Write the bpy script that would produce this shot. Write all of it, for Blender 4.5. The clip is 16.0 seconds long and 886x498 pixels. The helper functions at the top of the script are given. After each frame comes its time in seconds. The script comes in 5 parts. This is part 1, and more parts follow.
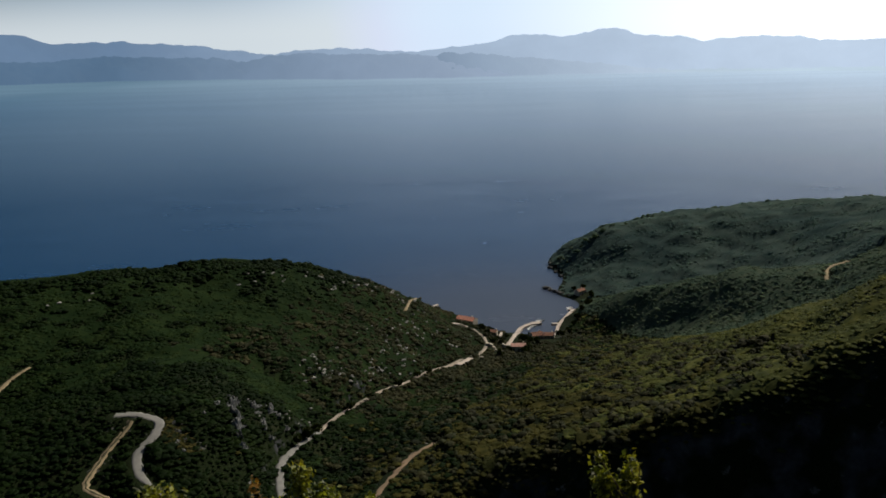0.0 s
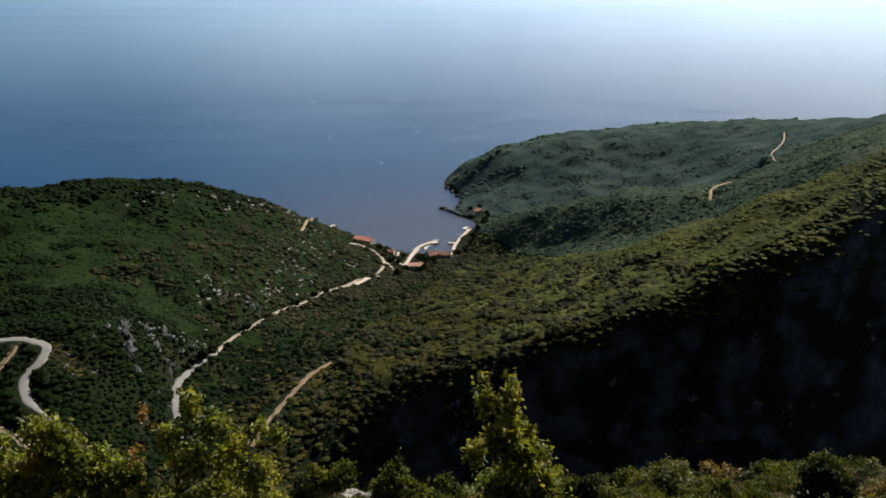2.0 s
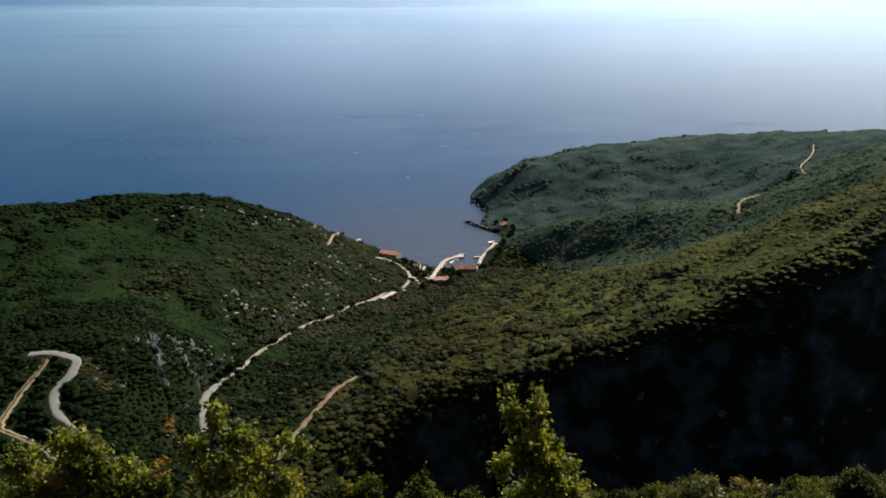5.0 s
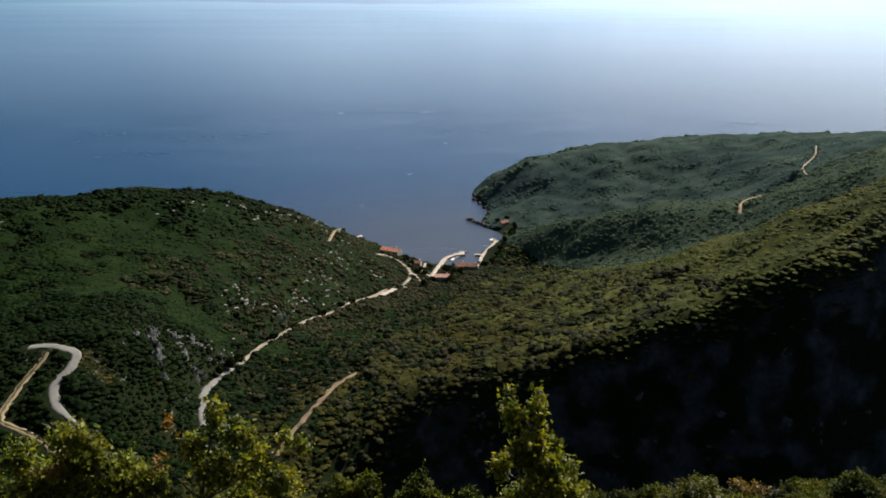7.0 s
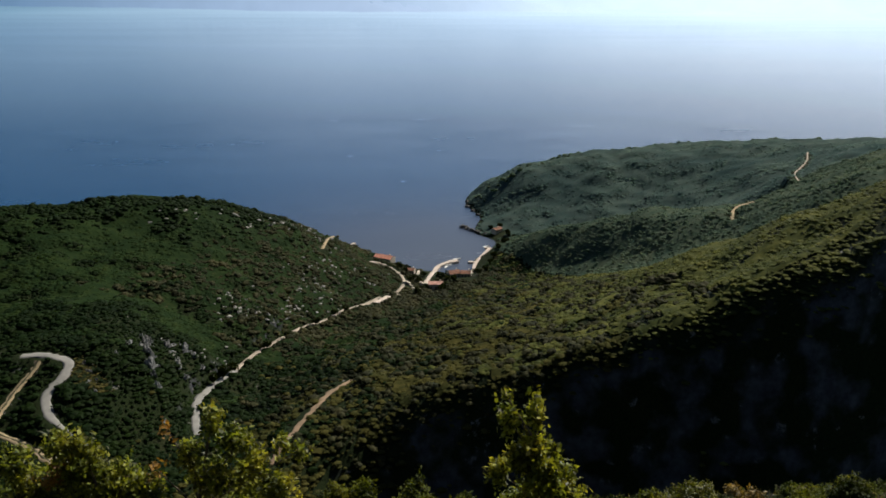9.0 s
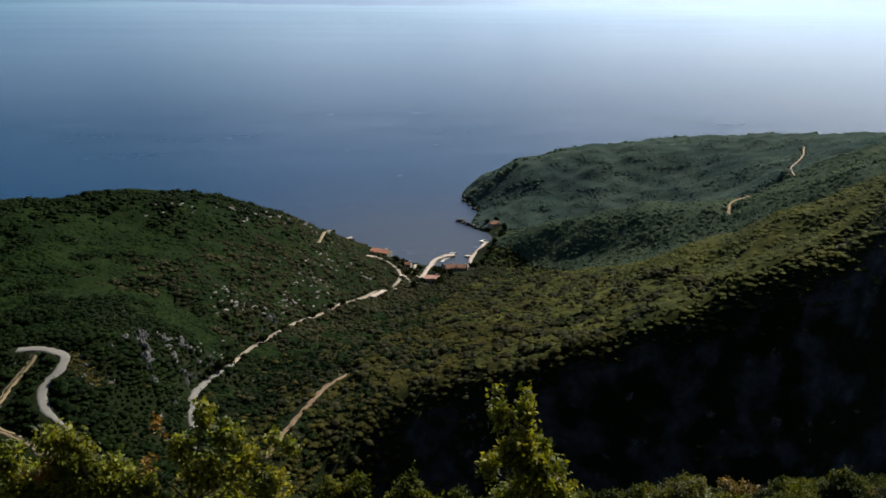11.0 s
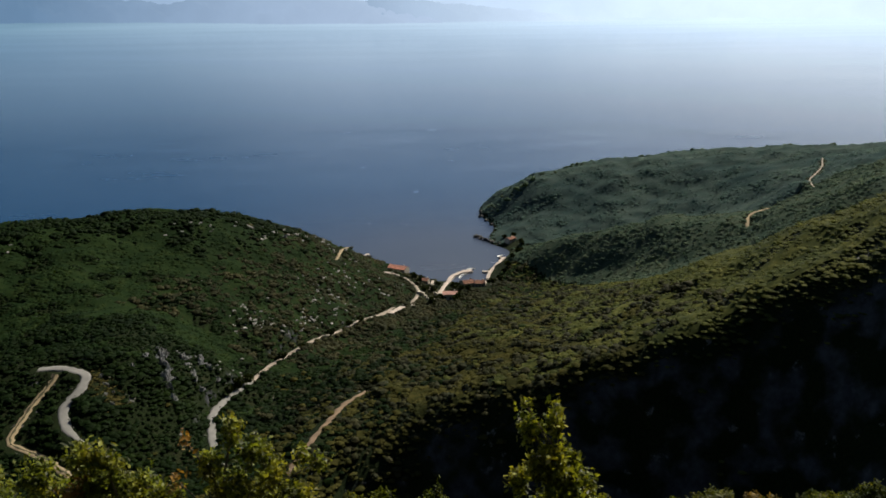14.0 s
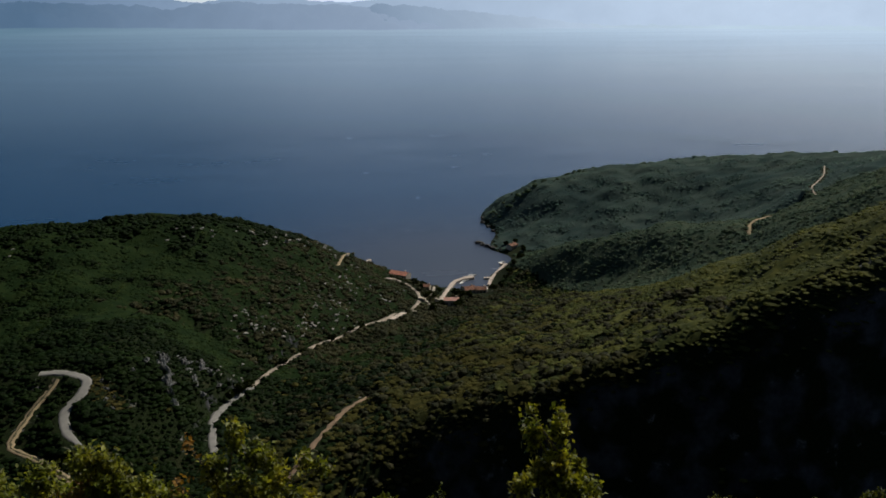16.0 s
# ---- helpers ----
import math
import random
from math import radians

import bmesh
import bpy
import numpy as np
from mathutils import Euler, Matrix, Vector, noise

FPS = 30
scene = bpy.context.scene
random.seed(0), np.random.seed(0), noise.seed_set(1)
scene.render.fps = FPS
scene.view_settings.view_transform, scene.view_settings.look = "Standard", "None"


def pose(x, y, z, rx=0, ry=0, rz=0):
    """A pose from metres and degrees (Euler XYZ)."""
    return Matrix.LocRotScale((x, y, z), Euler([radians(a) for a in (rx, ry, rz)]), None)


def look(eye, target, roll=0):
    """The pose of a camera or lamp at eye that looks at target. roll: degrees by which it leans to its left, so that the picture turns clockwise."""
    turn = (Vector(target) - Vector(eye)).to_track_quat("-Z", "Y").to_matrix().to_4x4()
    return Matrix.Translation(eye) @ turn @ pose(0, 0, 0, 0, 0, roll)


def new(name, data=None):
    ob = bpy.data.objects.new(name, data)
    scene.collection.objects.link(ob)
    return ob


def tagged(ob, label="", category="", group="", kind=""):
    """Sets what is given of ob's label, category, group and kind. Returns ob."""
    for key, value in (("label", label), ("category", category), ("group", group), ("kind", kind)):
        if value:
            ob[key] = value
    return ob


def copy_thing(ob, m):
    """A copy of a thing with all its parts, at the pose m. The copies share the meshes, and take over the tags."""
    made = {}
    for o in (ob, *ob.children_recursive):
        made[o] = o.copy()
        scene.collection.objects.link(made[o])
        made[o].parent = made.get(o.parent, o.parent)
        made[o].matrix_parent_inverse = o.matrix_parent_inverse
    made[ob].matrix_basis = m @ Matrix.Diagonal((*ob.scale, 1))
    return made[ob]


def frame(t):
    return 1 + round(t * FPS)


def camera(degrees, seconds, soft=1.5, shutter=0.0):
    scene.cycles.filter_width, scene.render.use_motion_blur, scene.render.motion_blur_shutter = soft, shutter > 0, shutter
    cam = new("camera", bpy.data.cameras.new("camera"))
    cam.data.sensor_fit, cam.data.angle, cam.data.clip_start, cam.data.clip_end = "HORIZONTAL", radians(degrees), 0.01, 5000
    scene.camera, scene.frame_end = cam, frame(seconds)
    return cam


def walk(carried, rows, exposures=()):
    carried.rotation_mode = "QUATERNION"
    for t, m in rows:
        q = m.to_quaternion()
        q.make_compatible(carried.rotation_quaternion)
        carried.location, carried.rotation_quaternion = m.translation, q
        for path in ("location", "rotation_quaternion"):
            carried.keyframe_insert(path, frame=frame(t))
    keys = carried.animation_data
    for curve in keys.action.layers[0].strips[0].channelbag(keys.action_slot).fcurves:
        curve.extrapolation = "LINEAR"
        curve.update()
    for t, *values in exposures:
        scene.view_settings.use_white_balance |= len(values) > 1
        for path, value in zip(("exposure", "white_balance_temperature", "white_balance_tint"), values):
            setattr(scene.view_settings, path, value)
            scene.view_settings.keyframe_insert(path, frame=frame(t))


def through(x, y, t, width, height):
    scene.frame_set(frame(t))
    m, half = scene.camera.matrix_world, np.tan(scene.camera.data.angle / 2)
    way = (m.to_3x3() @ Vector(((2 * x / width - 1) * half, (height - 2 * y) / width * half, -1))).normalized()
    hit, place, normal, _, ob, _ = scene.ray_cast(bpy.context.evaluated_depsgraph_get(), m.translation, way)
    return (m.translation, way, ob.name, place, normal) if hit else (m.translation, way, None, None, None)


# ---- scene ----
cam = camera(53.54, 16.0, soft=1.7)
PATH = [
    (0.0, pose(-0.055, 0.047, 199.950, 76.20, 1.38, 0.00)),
    (0.5, pose(-0.025, 0.089, 199.936, 76.03, 0.78, -2.14)),
    (1.0, pose(-0.058, 0.029, 199.966, 74.74, 0.37, -3.93)),
    (1.5, pose(-0.037, -0.104, 200.030, 71.33, -0.16, -5.70)),
    (2.0, pose(0.029, -0.036, 200.038, 70.93, -0.47, -6.42)),
    (2.5, pose(0.018, -0.046, 200.051, 70.33, -0.06, -4.84)),
    (3.0, pose(0.020, -0.019, 200.017, 70.49, 0.23, -3.14)),
    (3.5, pose(0.071, 0.032, 200.005, 71.15, 0.37, -4.09)),
    (3.7, pose(0.051, 0.027, 200.002, 71.83, 0.18, -4.94)),
    (5.8, pose(0.034, -0.018, 200.007, 71.85, 0.15, -4.61)),
    (6.0, pose(0.041, 0.017, 199.999, 72.00, 0.37, -4.10)),
    (6.5, pose(0.043, -0.005, 200.018, 71.57, 0.35, -3.86)),
    (7.0, pose(0.037, 0.020, 200.011, 71.66, -0.40, -4.60)),
    (7.5, pose(0.029, 0.033, 199.995, 72.11, 0.01, -4.85)),
    (8.0, pose(0.015, -0.008, 200.014, 72.38, -0.29, -4.41)),
    (8.5, pose(0.013, -0.003, 200.004, 72.38, -0.48, -4.67)),
    (8.7, pose(-0.000, -0.000, 200.000, 72.28, -0.32, -5.01)),
    (11.0, pose(0.050, 0.003, 200.009, 71.75, -0.46, -5.27)),
    (11.5, pose(-0.022, -0.024, 199.998, 70.82, -0.84, -6.22)),
    (12.0, pose(-0.006, -0.040, 199.993, 67.99, -1.13, -7.12)),
    (12.5, pose(0.012, 0.008, 199.980, 66.70, -1.22, -8.21)),
    (13.0, pose(0.007, 0.026, 199.981, 70.09, 0.18, -7.49)),
    (13.5, pose(-0.022, -0.005, 200.000, 72.36, 0.10, -6.77)),
    (14.0, pose(-0.033, -0.009, 199.996, 72.79, 0.48, -4.39)),
    (14.5, pose(-0.031, 0.004, 199.997, 74.39, 1.28, -3.91)),
    (15.0, pose(-0.040, 0.007, 200.008, 76.08, 1.41, -4.18)),
    (15.5, pose(-0.055, 0.006, 200.004, 75.57, 0.75, -4.55)),
    (16.0, pose(-0.063, 0.006, 199.983, 73.19, 0.26, -4.22)),
]
EXPOSURES = [(0.0, -0.50, 6330, 10), (0.5, -0.52, 6330, 10), (1.0, -0.50, 6330, 10), (1.5, -0.25, 6200, 10), (2.0, 0.34, 6200, 10), (2.5, 0.48, 6200, 10),
             (3.0, 0.60, 6200, 10), (3.5, 0.60, 6200, 10), (6.0, 0.15, 6200, 10), (6.5, 0.31, 6200, 10), (7.0, 0.31, 6200, 10), (7.5, 0.32, 6200, 10),
             (8.0, 0.27, 6200, 10), (8.5, 0.25, 6200, 10), (11.0, 0.14, 6200, 10), (11.5, 0.35, 6200, 10), (12.0, 0.42, 6350, 10), (12.5, 1.20, 6500, 10),
             (13.0, 1.22, 6450, 10), (13.5, 0.50, 6300, 10), (14.0, 0.10, 6330, 10), (14.5, 0.05, 6330, 10), (15.0, -0.28, 6330, 10), (15.5, -0.60, 6330, 10),
             (16.0, -0.53, 6200, 10)]
walk(cam, PATH, EXPOSURES)

# ---- sky, sun ----
SUN_AZ, SUN_EL = radians(44), radians(43)
world = bpy.data.worlds.new("sky")
scene.world = world
world.use_nodes = True
wn = world.node_tree
sky = wn.nodes.new("ShaderNodeTexSky")
sky.sky_type = "NISHITA"
sky.sun_disc = False
sky.sun_elevation, sky.sun_rotation = SUN_EL, SUN_AZ
sky.altitude, sky.air_density, sky.dust_density, sky.ozone_density = 200, 1.0, 0.9, 2.0
coord = wn.nodes.new("ShaderNodeTexCoord")
split = wn.nodes.new("ShaderNodeSeparateXYZ")
wn.links.new(coord.outputs["Generated"], split.inputs[0])
low = wn.nodes.new("ShaderNodeMapRange")
low.interpolation_type = "SMOOTHSTEP"
low.inputs[1].default_value, low.inputs[2].default_value = 0.0, 0.32
low.inputs[3].default_value, low.inputs[4].default_value = 0.62, 0.0
wn.links.new(split.outputs[2], low.inputs[0])
haze = wn.nodes.new("ShaderNodeMix")
haze.data_type = "RGBA"
wn.links.new(low.outputs[0], haze.inputs[0])
toward = wn.nodes.new("ShaderNodeVectorMath")
toward.operation = "DOT_PRODUCT"
wn.links.new(coord.outputs["Generated"], toward.inputs[0])
toward.inputs[1].default_value = (math.sin(SUN_AZ), math.cos(SUN_AZ), 0.0)
near_sun = wn.nodes.new("ShaderNodeMapRange")
near_sun.inputs[1].default_value, near_sun.inputs[2].default_value = -1.0, 1.0
wn.links.new(toward.outputs["Value"], near_sun.inputs[0])
aureole = wn.nodes.new("ShaderNodeValToRGB")
aureole.color_ramp.interpolation = "EASE"
for step, (at, tint) in enumerate(((0.0, (0.05, 0.075, 0.1)), (0.62, (0.028, 0.08, 0.13)), (0.75, (0.165, 0.25, 0.345)), (0.86, (0.5, 0.6, 0.72)), (1.0, (0.927, 0.963, 1.0)))):
    stop = aureole.color_ramp.elements[step] if step < 2 else aureole.color_ramp.elements.new(at)
    stop.position, stop.color = at, (*tint, 1)
glare = wn.nodes.new("ShaderNodeVectorMath")
glare.operation = "SCALE"
glare.inputs["Scale"].default_value = 82.0
wn.links.new(near_sun.outputs[0], aureole.inputs[0])
wn.links.new(aureole.outputs["Color"], glare.inputs[0])
wn.links.new(glare.outputs[0], haze.inputs[7])
wn.links.new(sky.outputs["Color"], haze.inputs[6])
veil = wn.nodes.new("ShaderNodeMapRange")
veil.interpolation_type = "SMOOTHSTEP"
veil.inputs[1].default_value, veil.inputs[2].default_value = 0.0, 0.08
veil.inputs[3].default_value, veil.inputs[4].default_value = 0.85, 0.0
wn.links.new(split.outputs[2], veil.inputs[0])
horizon = wn.nodes.new("ShaderNodeMix")
horizon.data_type, horizon.blend_type = "RGBA", "LIGHTEN"
horizon.inputs[7].default_value = (28.0, 30.0, 30.5, 1)
wn.links.new(veil.outputs[0], horizon.inputs[0])
wn.links.new(haze.outputs[2], horizon.inputs[6])
wn.links.new(horizon.outputs[2], wn.nodes["Background"].inputs["Color"])
wn.nodes["Background"].inputs["Strength"].default_value = 0.0355
sun = new("sun", bpy.data.lights.new("sun", "SUN"))
sun.data.energy, sun.data.angle, sun.data.color = 4.7, radians(0.55), (1.0, 0.92, 0.77)
SUN_DIR = Vector((math.cos(SUN_EL) * math.sin(SUN_AZ), math.cos(SUN_EL) * math.cos(SUN_AZ), math.sin(SUN_EL)))
sun.matrix_world = look(SUN_DIR * 1000, (0, 0, 0))


# ---- materials ----
def material(name):
    m = bpy.data.materials.new(name)
    m.use_nodes = True
    t = m.node_tree
    return m, t, t.nodes["Principled BSDF"]


def node(t, kind, **values):
    n = t.nodes.new(kind)
    for k, v in values.items():
        n.inputs[k].default_value = v
    return n


def noise_tex(t, scale, detail=4.0, rough=0.55, coord=None):
    n = node(t, "ShaderNodeTexNoise", Scale=scale, Detail=detail, Roughness=rough)
    if coord is None:
        coord = t.nodes.new("ShaderNodeNewGeometry").outputs["Position"]
    t.links.new(coord, n.inputs["Vector"])
    return n.outputs["Fac"]


def ramp(t, fac, *stops):
    r = t.nodes.new("ShaderNodeValToRGB")
    while len(r.color_ramp.elements) < len(stops):
        r.color_ramp.elements.new(0.5)
    for e, (p, c) in zip(r.color_ramp.elements, stops):
        e.position = p
        e.color = (*c, 1) if len(c) == 3 else c
    t.links.new(fac, r.inputs["Fac"])
    return r.outputs["Color"]


def mix(t, fac, a, b, how="MIX"):
    m = t.nodes.new("ShaderNodeMix")
    m.data_type, m.blend_type = "RGBA", how
    for sock, v in ((m.inputs[0], fac), (m.inputs[6], a), (m.inputs[7], b)):
        if isinstance(v, bpy.types.NodeSocket):
            t.links.new(v, sock)
        else:
            sock.default_value = v if isinstance(v, (int, float)) else (*v, 1)
    return m.outputs[2]


def bump(t, p, height, strength, distance):
    b = node(t, "ShaderNodeBump", Strength=strength, Distance=distance)
    t.links.new(height, b.inputs["Height"])
    t.links.new(b.outputs["Normal"], p.inputs["Normal"])


def plain(name, colour, rough=0.8, scale=3.0, vary=0.25, relief=0.02, metal=0.0):
    """A surface of one colour with grain and stains."""
    m, t, p = material(name)
    dark = [c * (1 - vary) for c in colour]
    light = [min(1, c * (1 + vary)) for c in colour]
    big = ramp(t, noise_tex(t, scale * 0.3), (0.3, dark), (0.7, light))
    fine = ramp(t, noise_tex(t, scale * 4, 6), (0.3, (0.8, 0.8, 0.8)), (0.7, (1.1, 1.1, 1.1)))
    t.links.new(mix(t, 0.7, big, fine, "MULTIPLY"), p.inputs["Base Color"])
    p.inputs["Roughness"].default_value, p.inputs["Metallic"].default_value = rough, metal
    bump(t, p, noise_tex(t, scale * 4, 6), 0.5, relief)
    return m


def leaf_material(name, dark, mid, light, patch, fine, through=0.35, gloss=0.5, islands=True, spread=(0.6, 1.35), shine=0.25, glow=(1.25, 1.15, 0.5)):
    """Leaves: colour from clump to clump and leaf to leaf, some light coming through."""
    m, t, p = material(name)
    a = ramp(t, noise_tex(t, patch, 3), (0.32, dark), (0.5, mid), (0.68, light))
    if islands:
        rnd = t.nodes.new("ShaderNodeNewGeometry").outputs["Random Per Island"]
    else:
        rnd = noise_tex(t, fine, 2)
    b = ramp(t, rnd, (0.1, (spread[0],) * 3), (0.9, (spread[1],) * 3))
    col = mix(t, 1.0, a, b, "MULTIPLY")
    col = mix(t, 1.0, col, ramp(t, noise_tex(t, patch * 0.22, 4, 0.6), (0.32, (0.72, 0.76, 0.8)), (0.68, (1.36, 1.2, 1.12))), "MULTIPLY")
    t.links.new(col, p.inputs["Base Color"])
    p.inputs["Roughness"].default_value = gloss
    p.inputs["Specular IOR Level"].default_value = shine
    tr = t.nodes.new("ShaderNodeBsdfTranslucent")
    t.links.new(mix(t, 1.0, col, glow, "MULTIPLY"), tr.inputs["Color"])
    mx = node(t, "ShaderNodeMixShader", Fac=through)
    t.links.new(p.outputs[0], mx.inputs[1])
    t.links.new(tr.outputs[0], mx.inputs[2])
    t.links.new(mx.outputs[0], t.nodes["Material Output"].inputs["Surface"])
    return m


def ground_material():
    m, t, p = material("hillside_ground")
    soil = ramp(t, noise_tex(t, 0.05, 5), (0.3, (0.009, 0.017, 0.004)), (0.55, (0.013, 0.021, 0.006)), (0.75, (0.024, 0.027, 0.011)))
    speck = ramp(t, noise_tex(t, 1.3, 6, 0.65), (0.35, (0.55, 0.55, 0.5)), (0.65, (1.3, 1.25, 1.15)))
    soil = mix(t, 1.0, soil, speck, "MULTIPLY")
    stone = ramp(t, noise_tex(t, 0.6, 8, 0.7), (0.3, (0.12, 0.115, 0.11)), (0.7, (0.32, 0.3, 0.28)))
    where = ramp(t, noise_tex(t, 0.16, 7, 0.68), (0.62, (0, 0, 0)), (0.68, (1, 1, 1)))
    lie = t.nodes.new("ShaderNodeSeparateXYZ")
    t.links.new(t.nodes.new("ShaderNodeNewGeometry").outputs["True Normal"], lie.inputs[0])
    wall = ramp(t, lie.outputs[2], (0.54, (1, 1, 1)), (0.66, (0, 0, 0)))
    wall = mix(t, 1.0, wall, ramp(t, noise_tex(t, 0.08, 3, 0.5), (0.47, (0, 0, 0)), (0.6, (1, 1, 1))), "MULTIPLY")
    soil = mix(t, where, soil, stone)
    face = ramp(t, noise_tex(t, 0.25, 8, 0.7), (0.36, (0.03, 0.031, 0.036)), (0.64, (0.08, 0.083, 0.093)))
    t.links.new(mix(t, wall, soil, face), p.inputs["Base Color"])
    p.inputs["Roughness"].default_value = 0.95
    p.inputs["Specular IOR Level"].default_value = 0.1
    bump(t, p, noise_tex(t, 0.8, 8, 0.7), 0.8, 0.5)
    return m


def stony_material():
    """Thin brown soil full of grey grit and moss."""
    m, t, p = material("stony_brown_soil")
    soil = ramp(t, noise_tex(t, 1.1, 6, 0.65), (0.35, (0.014, 0.017, 0.005)), (0.5, (0.03, 0.025, 0.01)), (0.66, (0.058, 0.045, 0.02)))
    grit = node(t, "ShaderNodeTexVoronoi", Scale=16.0)
    t.links.new(t.nodes.new("ShaderNodeNewGeometry").outputs["Position"], grit.inputs["Vector"])
    bright = ramp(t, noise_tex(t, 9, 5, 0.7), (0.58, (0, 0, 0)), (0.66, (1, 1, 1)))
    stone = mix(t, 0.5, (0.3, 0.28, 0.24), grit.outputs["Color"], "MULTIPLY")
    t.links.new(mix(t, bright, soil, stone), p.inputs["Base Color"])
    p.inputs["Roughness"].default_value = 0.95
    p.inputs["Specular IOR Level"].default_value = 0.1
    bump(t, p, grit.outputs["Distance"], 0.9, 0.08)
    return m


def water_material():
    m, t, p = material("sea_water")
    deep = ramp(t, noise_tex(t, 0.004, 4), (0.3, (0.005, 0.043, 0.118)), (0.7, (0.006, 0.048, 0.13)))
    away = t.nodes.new("ShaderNodeVectorMath")
    away.operation = "DISTANCE"
    t.links.new(t.nodes.new("ShaderNodeNewGeometry").outputs["Position"], away.inputs[0])
    away.inputs[1].default_value = (58, 590, 0)
    ratio = t.nodes.new("ShaderNodeMath")
    ratio.operation = "DIVIDE"
    t.links.new(away.outputs["Value"], ratio.inputs[0])
    ratio.inputs[1].default_value = 330.0
    # Paler bay: shallow water, with haze and sky reflection mixed into the colour.
    shoal_and_haze = ramp(t, ratio.outputs[0], (0.0, (0.075, 0.09, 0.125)), (0.35, (0.055, 0.074, 0.12)), (1.0, (0.006, 0.046, 0.124)))
    edge = ramp(t, ratio.outputs[0], (0.25, (1, 1, 1)), (0.95, (0, 0, 0)))
    t.links.new(mix(t, edge, deep, shoal_and_haze), p.inputs["Base Color"])
    p.inputs["IOR"].default_value = 1.33
    out = t.nodes.new("ShaderNodeVectorMath")
    out.operation = "LENGTH"
    t.links.new(t.nodes.new("ShaderNodeNewGeometry").outputs["Position"], out.inputs[0])
    calm = node(t, "ShaderNodeMapRange")
    calm.interpolation_type = "SMOOTHSTEP"
    calm.inputs[1].default_value, calm.inputs[2].default_value = 900.0, 4200.0
    calm.inputs[3].default_value, calm.inputs[4].default_value = 1.0, 0.0
    t.links.new(out.outputs["Value"], calm.inputs[0])
    drawn = t.nodes.new("ShaderNodeVectorMath")
    drawn.operation = "MULTIPLY"
    t.links.new(t.nodes.new("ShaderNodeNewGeometry").outputs["Position"], drawn.inputs[0])
    drawn.inputs[1].default_value = (1.0, 2.6, 1.0)
    wind = ramp(t, noise_tex(t, 0.005, 7, 0.68, drawn.outputs[0]), (0.3, (0.19,) * 3), (0.7, (0.29,) * 3))
    t.links.new(mix(t, calm.outputs[0], (0.11, 0.11, 0.11), wind), p.inputs["Roughness"])
    bump(t, p, noise_tex(t, 0.35, 5, 0.6), 0.2, 0.5)
    return m


M_GROUND, M_SEA, M_STONY = ground_material(), water_material(), stony_material()
M_ASPHALT = plain("pale_worn_asphalt", (0.24, 0.23, 0.21), 0.9, 0.8, 0.15, 0.01)
M_DIRT = plain("ochre_gravel_track", (0.34, 0.26, 0.15), 0.95, 0.6, 0.3, 0.05)
M_EARTH = plain("dull_olive_earth", (0.075, 0.068, 0.032), 0.95, 0.6, 0.4, 0.1)
M_RED_DIRT = plain("reddish_dirt", (0.23, 0.155, 0.095), 0.95, 0.6, 0.3, 0.05)
M_CONCRETE = plain("sunlit_concrete", (0.6, 0.5, 0.42), 0.9, 0.5, 0.15, 0.02)
M_ROAD = plain("pale_pinkish_road_surface", (0.39, 0.32, 0.25), 0.9, 0.5, 0.35, 0.02)
M_WALL = plain("limewashed_stone_wall", (0.6, 0.52, 0.42), 0.9, 0.8, 0.15, 0.02)
M_ROOF = plain("orange_clay_roof_tiles", (0.56, 0.24, 0.16), 0.85, 2.0, 0.3, 0.05)
M_ROOF_PINK = plain("faded_pink_roof_tiles", (0.6, 0.33, 0.26), 0.85, 2.0, 0.25, 0.05)
M_ROOF_OLD = plain("brown_weathered_roof_tiles", (0.24, 0.11, 0.065), 0.9, 2.0, 0.3, 0.05)
M_GLASS = plain("dark_window_glass", (0.03, 0.035, 0.04), 0.15, 1.0, 0.1, 0.0)
M_WOOD = plain("dark_wood", (0.1, 0.07, 0.045), 0.8, 2.0, 0.3, 0.01)
M_BARK = plain("grey_brown_bark", (0.13, 0.1, 0.075), 0.95, 12.0, 0.4, 0.01)
M_LIMESTONE = plain("weathered_white_limestone", (0.38, 0.35, 0.3), 0.95, 5.0, 0.45, 0.04)
M_BOULDER = plain("grey_weathered_boulder_stone", (0.3, 0.285, 0.255), 0.95, 1.5, 0.5, 0.1)
M_CLIFF = plain("grey_limestone_outcrop", (0.24, 0.24, 0.235), 0.95, 0.5, 0.6, 0.3)
M_DARK_ROCK = plain("dark_shore_rock", (0.06, 0.056, 0.052), 0.9, 0.4, 0.4, 0.2)
M_BOAT = plain("white_boat_paint", (0.75, 0.75, 0.73), 0.35, 1.0, 0.08, 0.0)
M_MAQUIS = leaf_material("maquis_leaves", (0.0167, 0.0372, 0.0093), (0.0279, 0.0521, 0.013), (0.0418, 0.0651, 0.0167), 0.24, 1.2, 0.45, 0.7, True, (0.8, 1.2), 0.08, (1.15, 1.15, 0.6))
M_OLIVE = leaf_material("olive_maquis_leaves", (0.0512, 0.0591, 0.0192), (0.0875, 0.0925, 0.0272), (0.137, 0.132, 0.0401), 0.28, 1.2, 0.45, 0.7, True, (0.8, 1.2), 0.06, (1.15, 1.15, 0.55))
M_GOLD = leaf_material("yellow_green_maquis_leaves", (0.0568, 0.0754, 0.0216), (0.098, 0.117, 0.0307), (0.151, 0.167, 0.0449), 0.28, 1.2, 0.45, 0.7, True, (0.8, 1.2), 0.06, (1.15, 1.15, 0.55))
